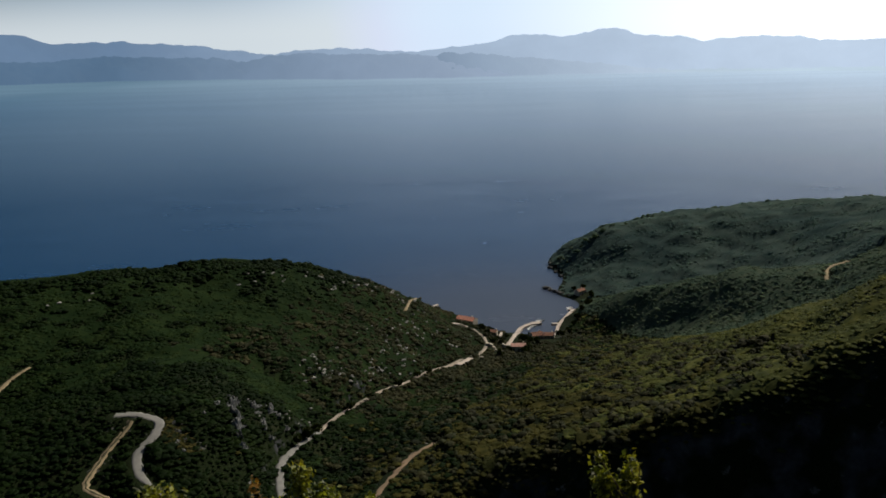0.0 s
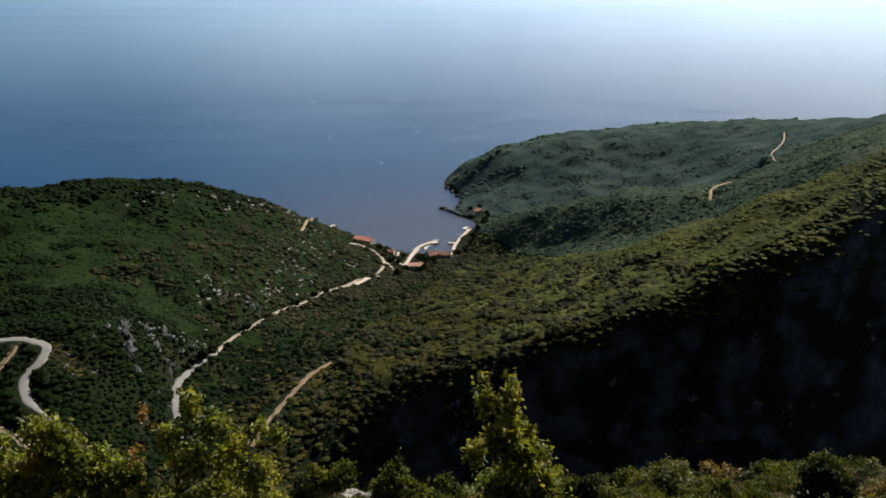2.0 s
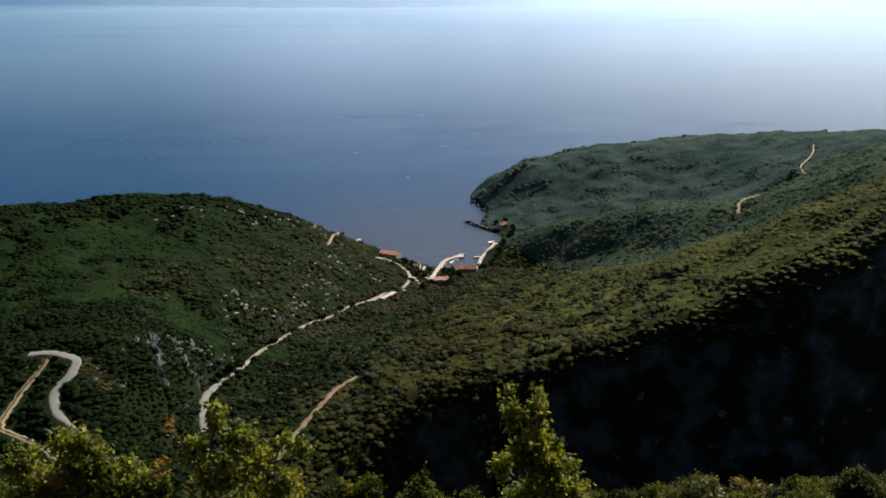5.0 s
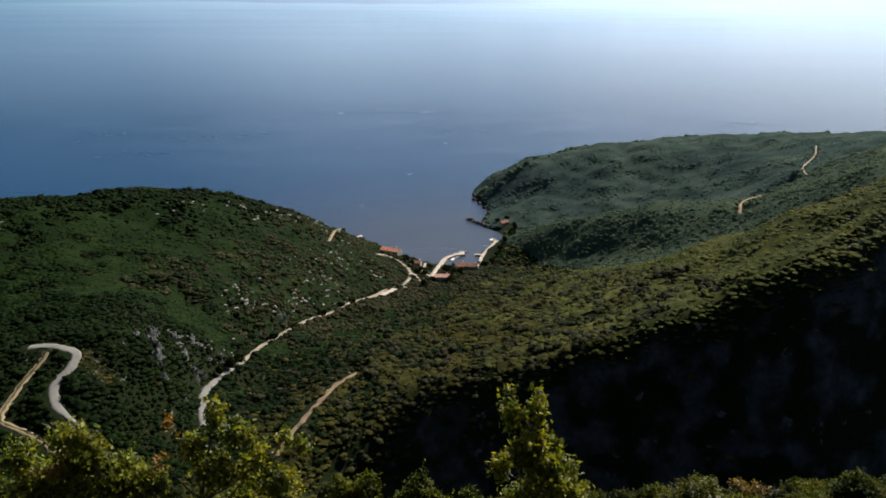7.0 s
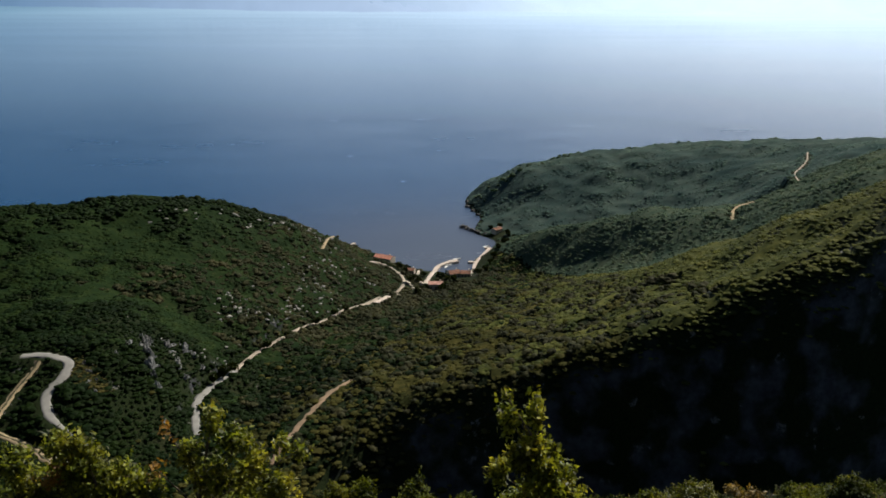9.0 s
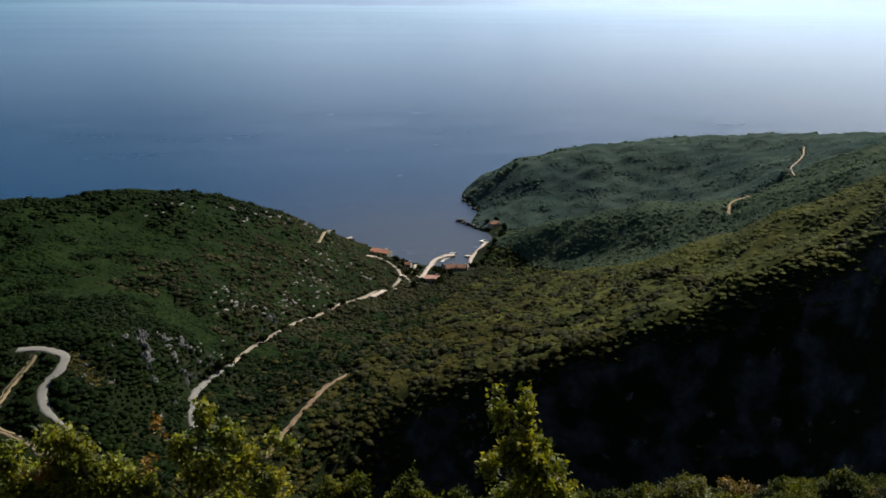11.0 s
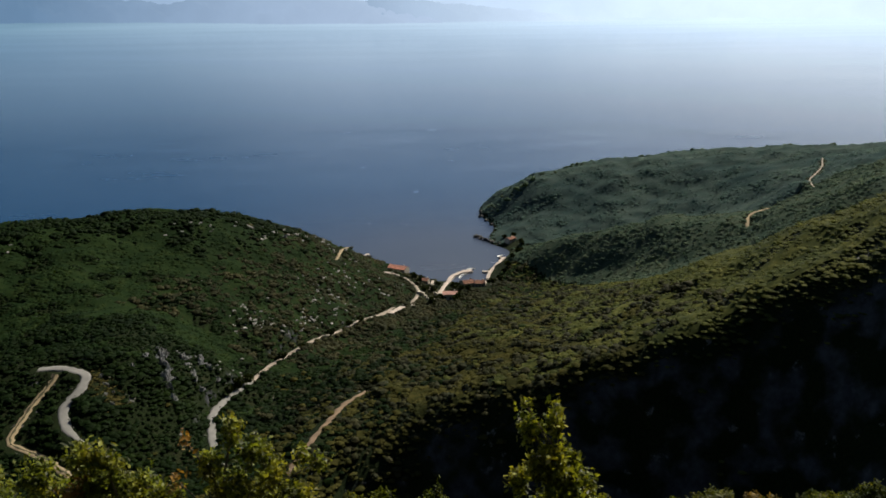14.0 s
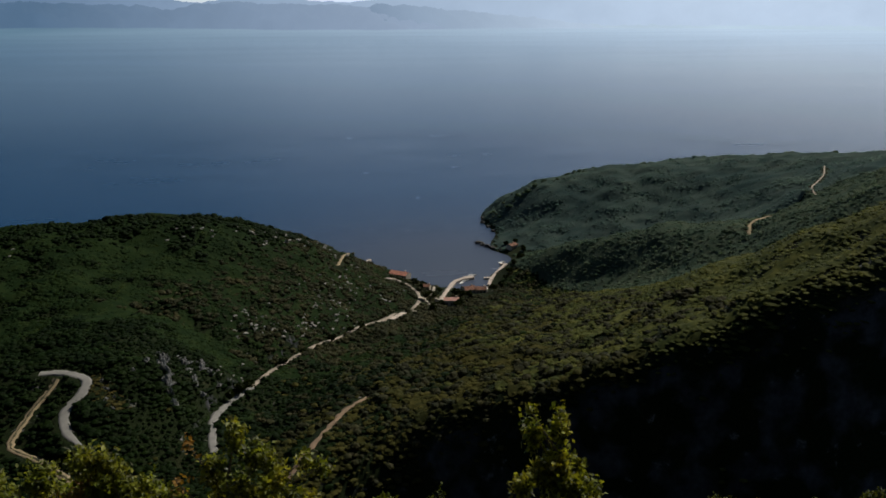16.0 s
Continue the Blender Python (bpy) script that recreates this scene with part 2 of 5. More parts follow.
# Darker copy of the olive leaves: shade inside the crowns, put into the colour.
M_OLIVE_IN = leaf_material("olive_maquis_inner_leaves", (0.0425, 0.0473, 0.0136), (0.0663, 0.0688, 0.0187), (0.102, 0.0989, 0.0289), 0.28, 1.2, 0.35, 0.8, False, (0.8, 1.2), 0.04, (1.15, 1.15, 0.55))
# Distance haze is mixed into these two leaf colours: paler and bluer.
M_FOREST = leaf_material("haze_paled_woodland_leaves", (0.0909, 0.155, 0.107), (0.125, 0.186, 0.129), (0.161, 0.214, 0.151), 0.2, 1.2, 0.65, 0.8, True, (0.88, 1.12), 0.05, (1.1, 1.1, 0.8))
M_CAPE_HAZE = leaf_material("haze_paled_headland_leaves", (0.15, 0.256, 0.234), (0.18, 0.283, 0.259), (0.209, 0.305, 0.279), 0.12, 1.2, 0.72, 0.8, True, (0.92, 1.08), 0.05, (1.1, 1.1, 0.85))
M_THICKET = leaf_material("grey_brown_thicket_leaves", (0.0296, 0.0374, 0.0158), (0.046, 0.051, 0.0222), (0.0722, 0.0714, 0.0332), 0.24, 1.2, 0.4, 0.7, True, (0.75, 1.25), 0.08, (1.1, 1.1, 0.7))
# Maquis colour darkened to paint the shaded inside of the shrubs.
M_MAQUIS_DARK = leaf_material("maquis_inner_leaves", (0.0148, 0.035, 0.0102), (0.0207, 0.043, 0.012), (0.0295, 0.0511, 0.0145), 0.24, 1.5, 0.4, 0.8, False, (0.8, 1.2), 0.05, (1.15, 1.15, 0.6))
M_DRY = leaf_material("dry_bank_grass", (0.042, 0.0442, 0.012), (0.072, 0.068, 0.021), (0.114, 0.102, 0.033), 0.5, 1.2, 0.3, 0.8, True, (0.7, 1.3), 0.05)
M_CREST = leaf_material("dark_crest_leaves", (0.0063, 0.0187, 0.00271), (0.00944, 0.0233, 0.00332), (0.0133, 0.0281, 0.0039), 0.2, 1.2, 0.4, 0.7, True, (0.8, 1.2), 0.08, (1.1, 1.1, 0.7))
M_LEAF = leaf_material("olive_green_leaves", (0.0853, 0.12, 0.0126), (0.172, 0.201, 0.0209), (0.298, 0.292, 0.0392), 2.2, 8, 0.52, 0.45, True, (0.3, 1.75), 0.36)
M_LEAF_YELLOW = leaf_material("yellow_green_leaves", (0.0574, 0.0762, 0.00631), (0.107, 0.12, 0.0101), (0.168, 0.169, 0.019), 2.5, 8, 0.4, 0.4, True, (0.4, 1.6), 0.35)
# Half-bright copy of M_LEAF: shaded sides of backlit shrubs painted as colour.
M_LEAF_SHADED = leaf_material("shaded_olive_leaves", (0.042, 0.06, 0.0048), (0.0792, 0.0984, 0.0078), (0.144, 0.154, 0.0144), 2.2, 8, 0.44, 0.55, True, (0.35, 1.7), 0.14)
M_LEAF_DARK = leaf_material("dark_evergreen_leaves", (0.013, 0.022, 0.004), (0.022, 0.034, 0.006), (0.04, 0.056, 0.009), 2.5, 8, 0.2, 0.55, True, (0.45, 1.5), 0.07)
M_LEAF_MID = leaf_material("mid_green_leaves", (0.038, 0.058, 0.0052), (0.066, 0.088, 0.0077), (0.112, 0.132, 0.0128), 2.4, 8, 0.3, 0.5, True, (0.4, 1.6), 0.12)
M_LEAF_GREY = leaf_material("dry_gold_leaves", (0.08, 0.064, 0.016), (0.138, 0.106, 0.027), (0.22, 0.168, 0.048), 3.0, 8, 0.28, 0.5, True, (0.4, 1.6), 0.25)
M_LEAF_RED = leaf_material("autumn_orange_leaves", (0.2, 0.11, 0.025), (0.29, 0.18, 0.035), (0.34, 0.25, 0.05), 3.0, 8, 0.4, 0.5)
M_BLEACHED = plain("bleached_dead_wood", (0.27, 0.25, 0.21), 0.9, 14.0, 0.35, 0.01)
M_SHOOT = leaf_material("fresh_grass_shoots", (0.19, 0.25, 0.02), (0.28, 0.33, 0.03), (0.36, 0.4, 0.05), 2.0, 8, 0.4, 0.5)
M_GRASS = leaf_material("dry_grass", (0.075, 0.095, 0.018), (0.135, 0.14, 0.035), (0.22, 0.19, 0.075), 1.5, 8, 0.35, 0.7)


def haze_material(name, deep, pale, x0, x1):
    """Far land whose miles of sea haze are painted as emission, paler toward the sun."""
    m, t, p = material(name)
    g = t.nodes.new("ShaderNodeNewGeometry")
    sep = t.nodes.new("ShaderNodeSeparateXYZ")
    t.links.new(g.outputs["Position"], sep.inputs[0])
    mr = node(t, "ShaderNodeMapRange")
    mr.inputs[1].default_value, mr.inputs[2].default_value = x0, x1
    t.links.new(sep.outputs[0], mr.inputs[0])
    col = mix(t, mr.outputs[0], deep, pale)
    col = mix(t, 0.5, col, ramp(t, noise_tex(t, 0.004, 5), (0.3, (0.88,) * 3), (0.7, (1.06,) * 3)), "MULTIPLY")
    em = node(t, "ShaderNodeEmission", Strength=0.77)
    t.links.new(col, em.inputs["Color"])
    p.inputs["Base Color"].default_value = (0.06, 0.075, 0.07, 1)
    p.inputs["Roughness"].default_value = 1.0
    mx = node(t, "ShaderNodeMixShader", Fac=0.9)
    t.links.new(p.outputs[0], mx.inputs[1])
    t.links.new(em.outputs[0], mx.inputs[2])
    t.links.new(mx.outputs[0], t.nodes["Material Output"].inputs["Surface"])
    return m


# ---- mesh helpers ----
def mesh_from(name, verts, faces, mats, index=None, smooth=False):
    """A mesh from arrays of vertices and of equally sided faces."""
    verts, faces = np.asarray(verts, np.float32), np.asarray(faces, np.int32)
    me = bpy.data.meshes.new(name)
    n, k = faces.shape
    me.vertices.add(len(verts))
    me.vertices.foreach_set("co", verts.ravel())
    me.loops.add(n * k)
    me.loops.foreach_set("vertex_index", faces.ravel())
    me.polygons.add(n)
    me.polygons.foreach_set("loop_start", np.arange(n, dtype=np.int32) * k)
    if index is not None:
        me.polygons.foreach_set("material_index", np.asarray(index, np.int32))
    me.polygons.foreach_set("use_smooth", np.full(n, smooth))
    for m in mats:
        me.materials.append(m)
    me.update(calc_edges=True)
    return me


def part(name, bm, mat, parent=None, label=""):
    """One mesh object from a bmesh, under a thing or a part."""
    me = bpy.data.meshes.new(name)
    bm.to_mesh(me)
    bm.free()
    me.materials.append(mat)
    ob = new(name, me)
    if parent is not None:
        ob.parent = parent
    return tagged(ob, label)


def box(bm, size, at=(0, 0, 0), rz=0.0, bevel=0.0):
    r = bmesh.ops.create_cube(bm, size=1.0, matrix=Matrix.Translation(at) @ Matrix.Rotation(rz, 4, "Z") @ Matrix.Diagonal((*size, 1)))
    if bevel:
        edges = list({e for v in r["verts"] for e in v.link_edges})
        bmesh.ops.bevel(bm, geom=edges, offset=bevel, segments=1, affect="EDGES")


def waves(x, y, seed, longest, shortest, count=22):
    """Smooth random relief of about unit height."""
    rng = np.random.default_rng(seed)
    out = np.zeros_like(x, dtype=float)
    for i in range(count):
        L = longest * (shortest / longest) ** (i / (count - 1))
        a, ph = rng.uniform(0, 6.283, 2)
        out += (L / longest) ** 0.6 * np.sin((x * np.cos(a) + y * np.sin(a)) * 6.283 / L + ph + 1.3 * np.sin((x * np.sin(a) - y * np.cos(a)) * 4.1 / L + 2 * ph))
    return out * 0.45


# ---- the lie of the land: ridges, valleys and shores (x, y, height) ----
SHORE_WEST = [(-330, 640, 0), (-220, 660, 0), (-120, 665, 0), (-60, 660, 0), (-18, 639, 0), (-11, 627, 0), (8, 609, 0), (21, 587, 0), (34, 572, 0), (53, 562, 0), (69, 563, 0)]
SHORE_EAST = [(74, 573, 0), (84, 601, 0), (97, 627, 0), (93, 644, 0), (84, 658, 0), (89, 681, 0), (95, 703, 0), (91, 725, 0), (88, 750, 0), (95, 778, 0), (130, 815, 0), (200, 840, 0), (300, 840, 0), (420, 810, 0), (560, 760, 0)]
SEABED = [(-330, 720, -25), (-150, 730, -25), (0, 680, -14), (30, 630, -8), (50, 600, -4), (62, 660, -12), (55, 730, -22), (70, 800, -25), (200, 910, -25), (420, 900, -25), (600, 860, -25), (-10, 900, -30), (250, 1100, -30), (-400, 900, -30)]
CREST_WEST = [(-330, 400, 76), (-241, 455, 70), (-207, 474, 69.3), (-172, 486, 69), (-124, 505, 67.2), (-102, 510, 65.8), (-79, 524, 57.5), (-54, 547, 43), (-31, 579, 24)]
SLOPE_WEST = [(-198, 366, 54), (-160, 330, 57), (-205, 300, 60), (-59, 406, 41), (-37, 439, 31), (-74, 339, 47), (-85, 319, 55), (-150, 400, 60), (-100, 440, 54)]
# The last crest and brow points, out of view, are raised to cast shade.
CREST_SPUR = [(52, 525, 5), (64, 496, 12), (96, 440, 35), (111, 384, 58), (122, 339, 81), (130, 303, 98), (138, 278, 111.5), (152, 250, 127), (180, 190, 168)]
BROW_SPUR = [(-8, 259, 49), (20, 257, 57.5), (46, 252, 69.5), (70, 245, 80.5), (92, 240, 92.5), (-5, 277, 52), (21, 274, 60), (49, 265, 72), (75, 262, 83), (99, 257, 95), (113.8, 236, 104.6), (127.5, 233, 112.5), (137.6, 227, 118.8), (144.7, 219, 126), (149.6, 207, 134.8), (170, 150, 165)]
SHOULDER_SPUR = [(42, 297, 64), (49, 346, 54.5), (62, 293, 72), (73, 342, 61), (83, 288, 80.5), (96, 336, 69), (103, 282, 90), (122, 274, 101), (136, 252, 116), (145, 242, 123), (151.3, 232, 131), (155.5, 218, 140.3)]
FOOT_SPUR = [(-9, 248, 34), (10, 245, 31), (40, 235, 33), (74, 222, 42), (108, 204, 58), (122, 180, 78), (128, 145, 104)]
RAVINE = [(114, 534, 13), (139, 496, 30), (164, 459, 47), (190, 418, 66), (215, 370, 89)]
CREST_MIDDLE = [(90, 594, 8), (121, 557, 27), (150, 524, 43.5), (175, 495, 56.5), (203, 457, 69), (224, 425, 86), (242, 403, 101), (290, 340, 120)]
LANDING = [(80, 553, 5), (95, 548, 7), (68, 545, 4.5), (80, 530, 8)]
HOLLOW = [(110, 640, 3), (155, 620, 12), (212, 583, 28), (250, 530, 52)]
CREST_CAPE = [(93, 729, 10), (111, 737, 19.5), (161, 753, 37.2), (216, 770, 39.8), (288, 757, 48.2), (352, 729, 53.8), (386, 701, 60.8), (420, 660, 66.5), (322, 604, 70), (281, 540, 70)]
VALLEY = [(-45, 262, 43), (-90, 250, 44), (-20, 330, 42), (0, 380, 34), (22, 430, 24), (36, 480, 14), (-150, 250, 48), (-250, 260, 60)]


# ways over the land: (x, y, height), half width
ROAD = [(-61, 281, 42), (-64, 294, 41), (-66, 306, 40), (-66.3, 316, 39), (-62.5, 332, 37), (-57.5, 349, 34.3), (-53, 369, 31.5), (-43, 395, 28), (-34, 414, 25.5), (-22, 432, 22.5), (-14, 450, 20), (-1, 470, 16), (7, 486, 13.5), (18, 503, 10.5), (23, 530, 8), (18, 554, 6.5), (7, 576, 5)]
HAIRPIN = [(-129, 311, 61), (-124, 311, 61.3), (-118, 310, 61.2), (-111, 307, 60), (-110, 299, 58.5), (-113, 289, 56), (-110, 280, 53.5), (-104, 273, 51.8), (-99, 269, 50.3)]
TRACK_WEST = [(-121, 306, 61), (-123, 301, 58), (-126, 290, 54.5), (-128, 281, 51.5), (-127, 275, 50), (-120, 271, 49), (-112, 266, 48), (-101, 257, 46)]
TRACK_MIDDLE = [(-32, 248, 49), (-28, 259, 51), (-22, 275, 51), (-16, 292, 50), (-12, 300, 49), (-7, 309, 47.5)]
ROAD_EAST = [(202, 452, 66.5), (207, 464, 68), (213, 472, 69), (226, 480, 69.5)]
ROAD_CAPE = [(270, 512, 72), (279, 538, 72), (295, 560, 72), (309, 581, 72), (322, 606, 72)]
TRACK_FAR = [(-199, 352, 51.5), (-198, 364, 53), (-197, 371, 54), (-194, 380, 55)]
SCAR = [(-28, 528, 30.8), (-27, 545, 29), (-26, 563, 26.5), (-23, 580, 23)]
RAMP = [(37, 532, 4.5), (40, 546, 3.0), (44, 562, 1.5)]
BANK = [(-107, 305, 60.5), (-103, 301, 58.5), (-98, 295, 55.5)]
SQUARE = [(4, 473, 15.2), (8, 480, 14.4), (12, 488, 13.3)]
TERRACE = [(0, 578, 5), (7, 575, 5), (12, 570, 4.7)]
WAYS = [(ROAD, 1.1), (RAMP, 1.3), (TERRACE, 1.2), (SQUARE, 1.8), (HAIRPIN, 1.7), (TRACK_WEST, 1.2), (TRACK_MIDDLE, 0.85), (ROAD_EAST, 0.9), (ROAD_CAPE, 0.6), (TRACK_FAR, 0.9), (SCAR, 1.2)]


def near_hill(x, y):
    """The steep slope under the viewer: an even fall, a brow at 17 m, and then steeper."""
    down = np.where(y < 17, 198.4 - 0.6 * np.clip(y, -1.0, 17), 188.2 - 0.72 * (y - 17))
    # Unseen rise behind the viewer, steepened to block sky fill.
    return down + np.where(y < -1, 0.62 * (-1 - y), 0)


def glide(points, step):
    """Points along a smooth curve through the given ones."""
    p = np.array(points, float)
    p = np.vstack([2 * p[0] - p[1], p, 2 * p[-1] - p[-2]])
    out = []
    for a, b, c, d in zip(p, p[1:], p[2:], p[3:]):
        n = max(2, int(np.linalg.norm(c - b) / step))
        for u in np.arange(n) / n:
            out.append(0.5 * (2 * b + (c - a) * u + (2 * a - 5 * b + 4 * c - d) * u * u + (3 * b - a - 3 * c + d) * u ** 3))
    return np.array(out + [p[-2]])


hill_samples = [(x, y, float(near_hill(np.array(float(x)), np.array(float(y))))) for x, y in
                [(0, 40), (-40, 60), (40, 60), (0, 90), (-90, 90), (70, 100), (0, 140), (-60, 140), (-140, 150), (40, 150), (0, 185), (-60, 190), (-150, -80), (0, -80), (150, -80), (0, -300), (-350, -300), (350, -300), (-300, 80)]]
LINES = SHORE_WEST + SHORE_EAST + SEABED + CREST_WEST + SLOPE_WEST + CREST_SPUR + BROW_SPUR + SHOULDER_SPUR + FOOT_SPUR + RAVINE + CREST_MIDDLE + HOLLOW + LANDING + CREST_CAPE + VALLEY + hill_samples
for way, half in WAYS:
    LINES = LINES + way[::2]
ctl = np.array(LINES, float)
keep = [i for i in range(len(ctl)) if not any(np.hypot(*(ctl[i, :2] - ctl[j, :2])) < 6 for j in range(i))]
ctl = ctl[keep]


def tps(d2):
    return d2 * np.log(d2 + 1e-9) * 0.5


n_ctl = len(ctl)
d2 = ((ctl[:, None, :2] - ctl[None, :, :2]) / 100) ** 2
A = np.zeros((n_ctl + 3, n_ctl + 3))
A[:n_ctl, :n_ctl] = tps(d2.sum(-1)) + np.eye(n_ctl) * 0.004
A[:n_ctl, n_ctl], A[:n_ctl, n_ctl + 1:] = 1, ctl[:, :2] / 100
A[n_ctl:, :n_ctl] = A[:n_ctl, n_ctl:].T
coef = np.linalg.solve(A, np.concatenate([ctl[:, 2], np.zeros(3)]))
way_lines = [(glide(w, 1.5), half) for w, half in WAYS]


def smoothstep(a, b, v):
    u = np.clip((v - a) / (b - a), 0, 1)
    return u * u * (3 - 2 * u)


def way_distance(x, y):
    """The distance from the nearest way's edge."""
    best = np.full(x.shape, 1e3)
    for line, half in way_lines:
        near = np.where((x > line[:, 0].min() - 15) & (x < line[:, 0].max() + 15) & (y > line[:, 1].min() - 15) & (y < line[:, 1].max() + 15))[0]
        if len(near):
            d = np.sqrt((x[near, None] - line[None, :, 0]) ** 2 + (y[near, None] - line[None, :, 1]) ** 2)
            best[near] = np.minimum(best[near], d.min(1) - half)
    return best


def land(x, y):
    """The height of the ground."""
    x, y = np.asarray(x, float).ravel(), np.asarray(y, float).ravel()
    far = np.zeros_like(x)
    for s in range(0, len(x), 40000):
        q = slice(s, s + 40000)
        dd = ((x[q, None] - ctl[None, :, 0]) / 100) ** 2 + ((y[q, None] - ctl[None, :, 1]) / 100) ** 2
        far[q] = tps(dd) @ coef[:n_ctl] + coef[n_ctl] + (x[q] * coef[n_ctl + 1] + y[q] * coef[n_ctl + 2]) / 100
    r = np.hypot(x, y)
    far = far + waves(x, y, 3, 80, 16, 12) * 1.2 * smoothstep(60, 160, r) * smoothstep(-1, 8, far)
    # Past the view: seabed ahead, and behind a high rise added against sky light.
    far = far * (1 - smoothstep(850, 1100, r)) - 30 * smoothstep(850, 1100, r) * (y > 0) + 420 * smoothstep(850, 1100, r) * (y <= 0)
    close = near_hill(x, y) + waves(x, y, 5, 6, 0.5) * 0.12 * smoothstep(2, 6, r)
    w = smoothstep(25, 80, r)
    h = close * (1 - w) + far * w
    for line, half in way_lines:
        near = np.where((x > line[:, 0].min() - 12) & (x < line[:, 0].max() + 12) & (y > line[:, 1].min() - 12) & (y < line[:, 1].max() + 12))[0]
        if len(near):
            d = np.sqrt((x[near, None] - line[None, :, 0]) ** 2 + (y[near, None] - line[None, :, 1]) ** 2)
            k = d.argmin(1)
            u = 1 - smoothstep(half + 0.6, half + 6.5, d[np.arange(len(near)), k])
            h[near] = h[near] * (1 - u) + line[k, 2] * u
    return h


def ground_at(x, y):
    return float(land(np.array([x]), np.array([y]))[0])


def build_ground():
    az = np.radians(np.concatenate([np.arange(-180, -44, 4.0), np.arange(-44, 44, 0.26), np.arange(44, 180, 4.0)]))
    r = [0.3]
    while r[-1] < 4900:
        s = r[-1]
        r.append(s + (0.15 if s < 3 else 0.2 if s < 22 else s * 0.012 if s < 200 else 2.4 if s < 640 else s * 0.006 if s < 900 else s * 0.12))
    r = np.array(r)
    r[-1] = 4900
    R, Z = np.meshgrid(r, az, indexing="ij")
    x, y = R * np.sin(Z), R * np.cos(Z)
    h = land(x.ravel(), y.ravel())
    v = np.stack([x.ravel(), y.ravel(), h], 1)
    v = np.vstack([v, [[0, 0, 198.4]]])
    i, j = np.meshgrid(np.arange(len(r) - 1), np.arange(len(az)), indexing="ij")
    j2 = (j + 1) % len(az)
    n = len(az)
    q = np.stack([i * n + j, (i + 1) * n + j, (i + 1) * n + j2, i * n + j2], -1).reshape(-1, 4)[:, ::-1]
    c = len(v) - 1
    cap = np.array([[c, k, k, (k + 1) % n] for k in range(n)])
    tri = np.vstack([q[:, [0, 1, 2]], q[:, [0, 2, 3]], cap[:, [0, 3, 1]]])
    near = np.hypot(v[tri[:, 0], 0], v[tri[:, 0], 1]) < 45
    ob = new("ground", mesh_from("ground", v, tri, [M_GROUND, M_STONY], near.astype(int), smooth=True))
    tagged(ob, "steep limestone hillsides with thin soil and pale stone, falling to a bay", "hillside", kind="structure")


def build_sea():
    r = np.array([500, 560, 620, 700, 800, 950, 1200.0])
    az = np.radians(np.arange(-76, 76.1, 2))
    R, Z = np.meshgrid(r, az, indexing="ij")
    v = np.stack([R * np.sin(Z), R * np.cos(Z), np.zeros_like(R)], -1).reshape(-1, 3)
    n = len(az)
    i, j = np.meshgrid(np.arange(len(r) - 1), np.arange(n - 1), indexing="ij")
    q = np.stack([i * n + j, i * n + j + 1, (i + 1) * n + j + 1, (i + 1) * n + j], -1).reshape(-1, 4)[:, ::-1]
    ob = new("water", mesh_from("water", v, q, [M_SEA], smooth=True))
    tagged(ob, "calm deep blue sea, paler toward the far shore", "sea", kind="structure")


def build_way(name, points, half, mat, label, category="road", taper=0.0, lift=0.0):
    """A road bed with sunk shoulders, laid along the ground."""
    line = glide(points, 1.5)
    tan = np.gradient(line[:, :2], axis=0)
    tan /= np.linalg.norm(tan, axis=1)[:, None]
    side = np.stack([-tan[:, 1], tan[:, 0]], 1)
    rng = np.random.default_rng(len(points))
    width = half * (1 - taper * smoothstep(0.72, 1.0, np.linspace(0, 1, len(line))))
    line[:, 2] += lift
    rows = []
    for o, dz in ((-1.18, -0.5), (-1.0, 0.2), (-0.5, 0.24), (0, 0.28), (0.5, 0.24), (1.0, 0.2), (1.18, -0.5)):
        wob = rng.normal(0, 0.12 if half > 2 else 0.3, len(line)) * (abs(o) > 0.9)
        rows.append(np.column_stack([line[:, :2] + side * (o * width + wob)[:, None], line[:, 2] + dz]))
    v = np.stack(rows, 1).reshape(-1, 3)
    i, j = np.meshgrid(np.arange(len(line) - 1), np.arange(6), indexing="ij")
    q = np.stack([i * 7 + j, i * 7 + j + 1, (i + 1) * 7 + j + 1, (i + 1) * 7 + j], -1).reshape(-1, 4)[:, ::-1]
    ob = new(name, mesh_from(name, v, q, [mat], smooth=True))
    return tagged(ob, label, category, kind="structure")


build_ground()
build_sea()
build_way("road", ROAD[:6], 1.5, M_ASPHALT, "grey asphalt road rising out of the valley")
build_way("road", ROAD[5:], 1.1, M_ROAD, "pale sunlit road winding down the valley to the village", taper=0.45)
build_way("square", SQUARE, 1.8, M_CONCRETE, "pale open square beside the valley road", "square", lift=0.05)
build_way("terrace", TERRACE, 1.2, M_CONCRETE, "pale paved terrace in front of the shore house", "terrace")
build_way("path", RAMP, 1.3, M_CONCRETE, "pale concrete path running down to the pier", "path")
build_way("road", HAIRPIN, 1.7, M_ASPHALT, "pale grey asphalt road in a hairpin bend", taper=0.7)
build_way("track", TRACK_WEST, 1.2, M_DIRT, "ochre gravel track leaving the hairpin bend", "track")
build_way("verge", TRACK_WEST, 0.28, M_EARTH, "grassy middle strip between the wheel ruts of the track", "verge", lift=0.1)
build_way("track", TRACK_MIDDLE, 0.85, M_RED_DIRT, "reddish dirt track across the scrub slope", "track")
build_way("road", ROAD_EAST, 0.75, M_DIRT, "short stretch of ochre road on the middle ridge")
build_way("road", ROAD_CAPE, 0.42, M_ROAD, "ochre road crossing the wooded headland")
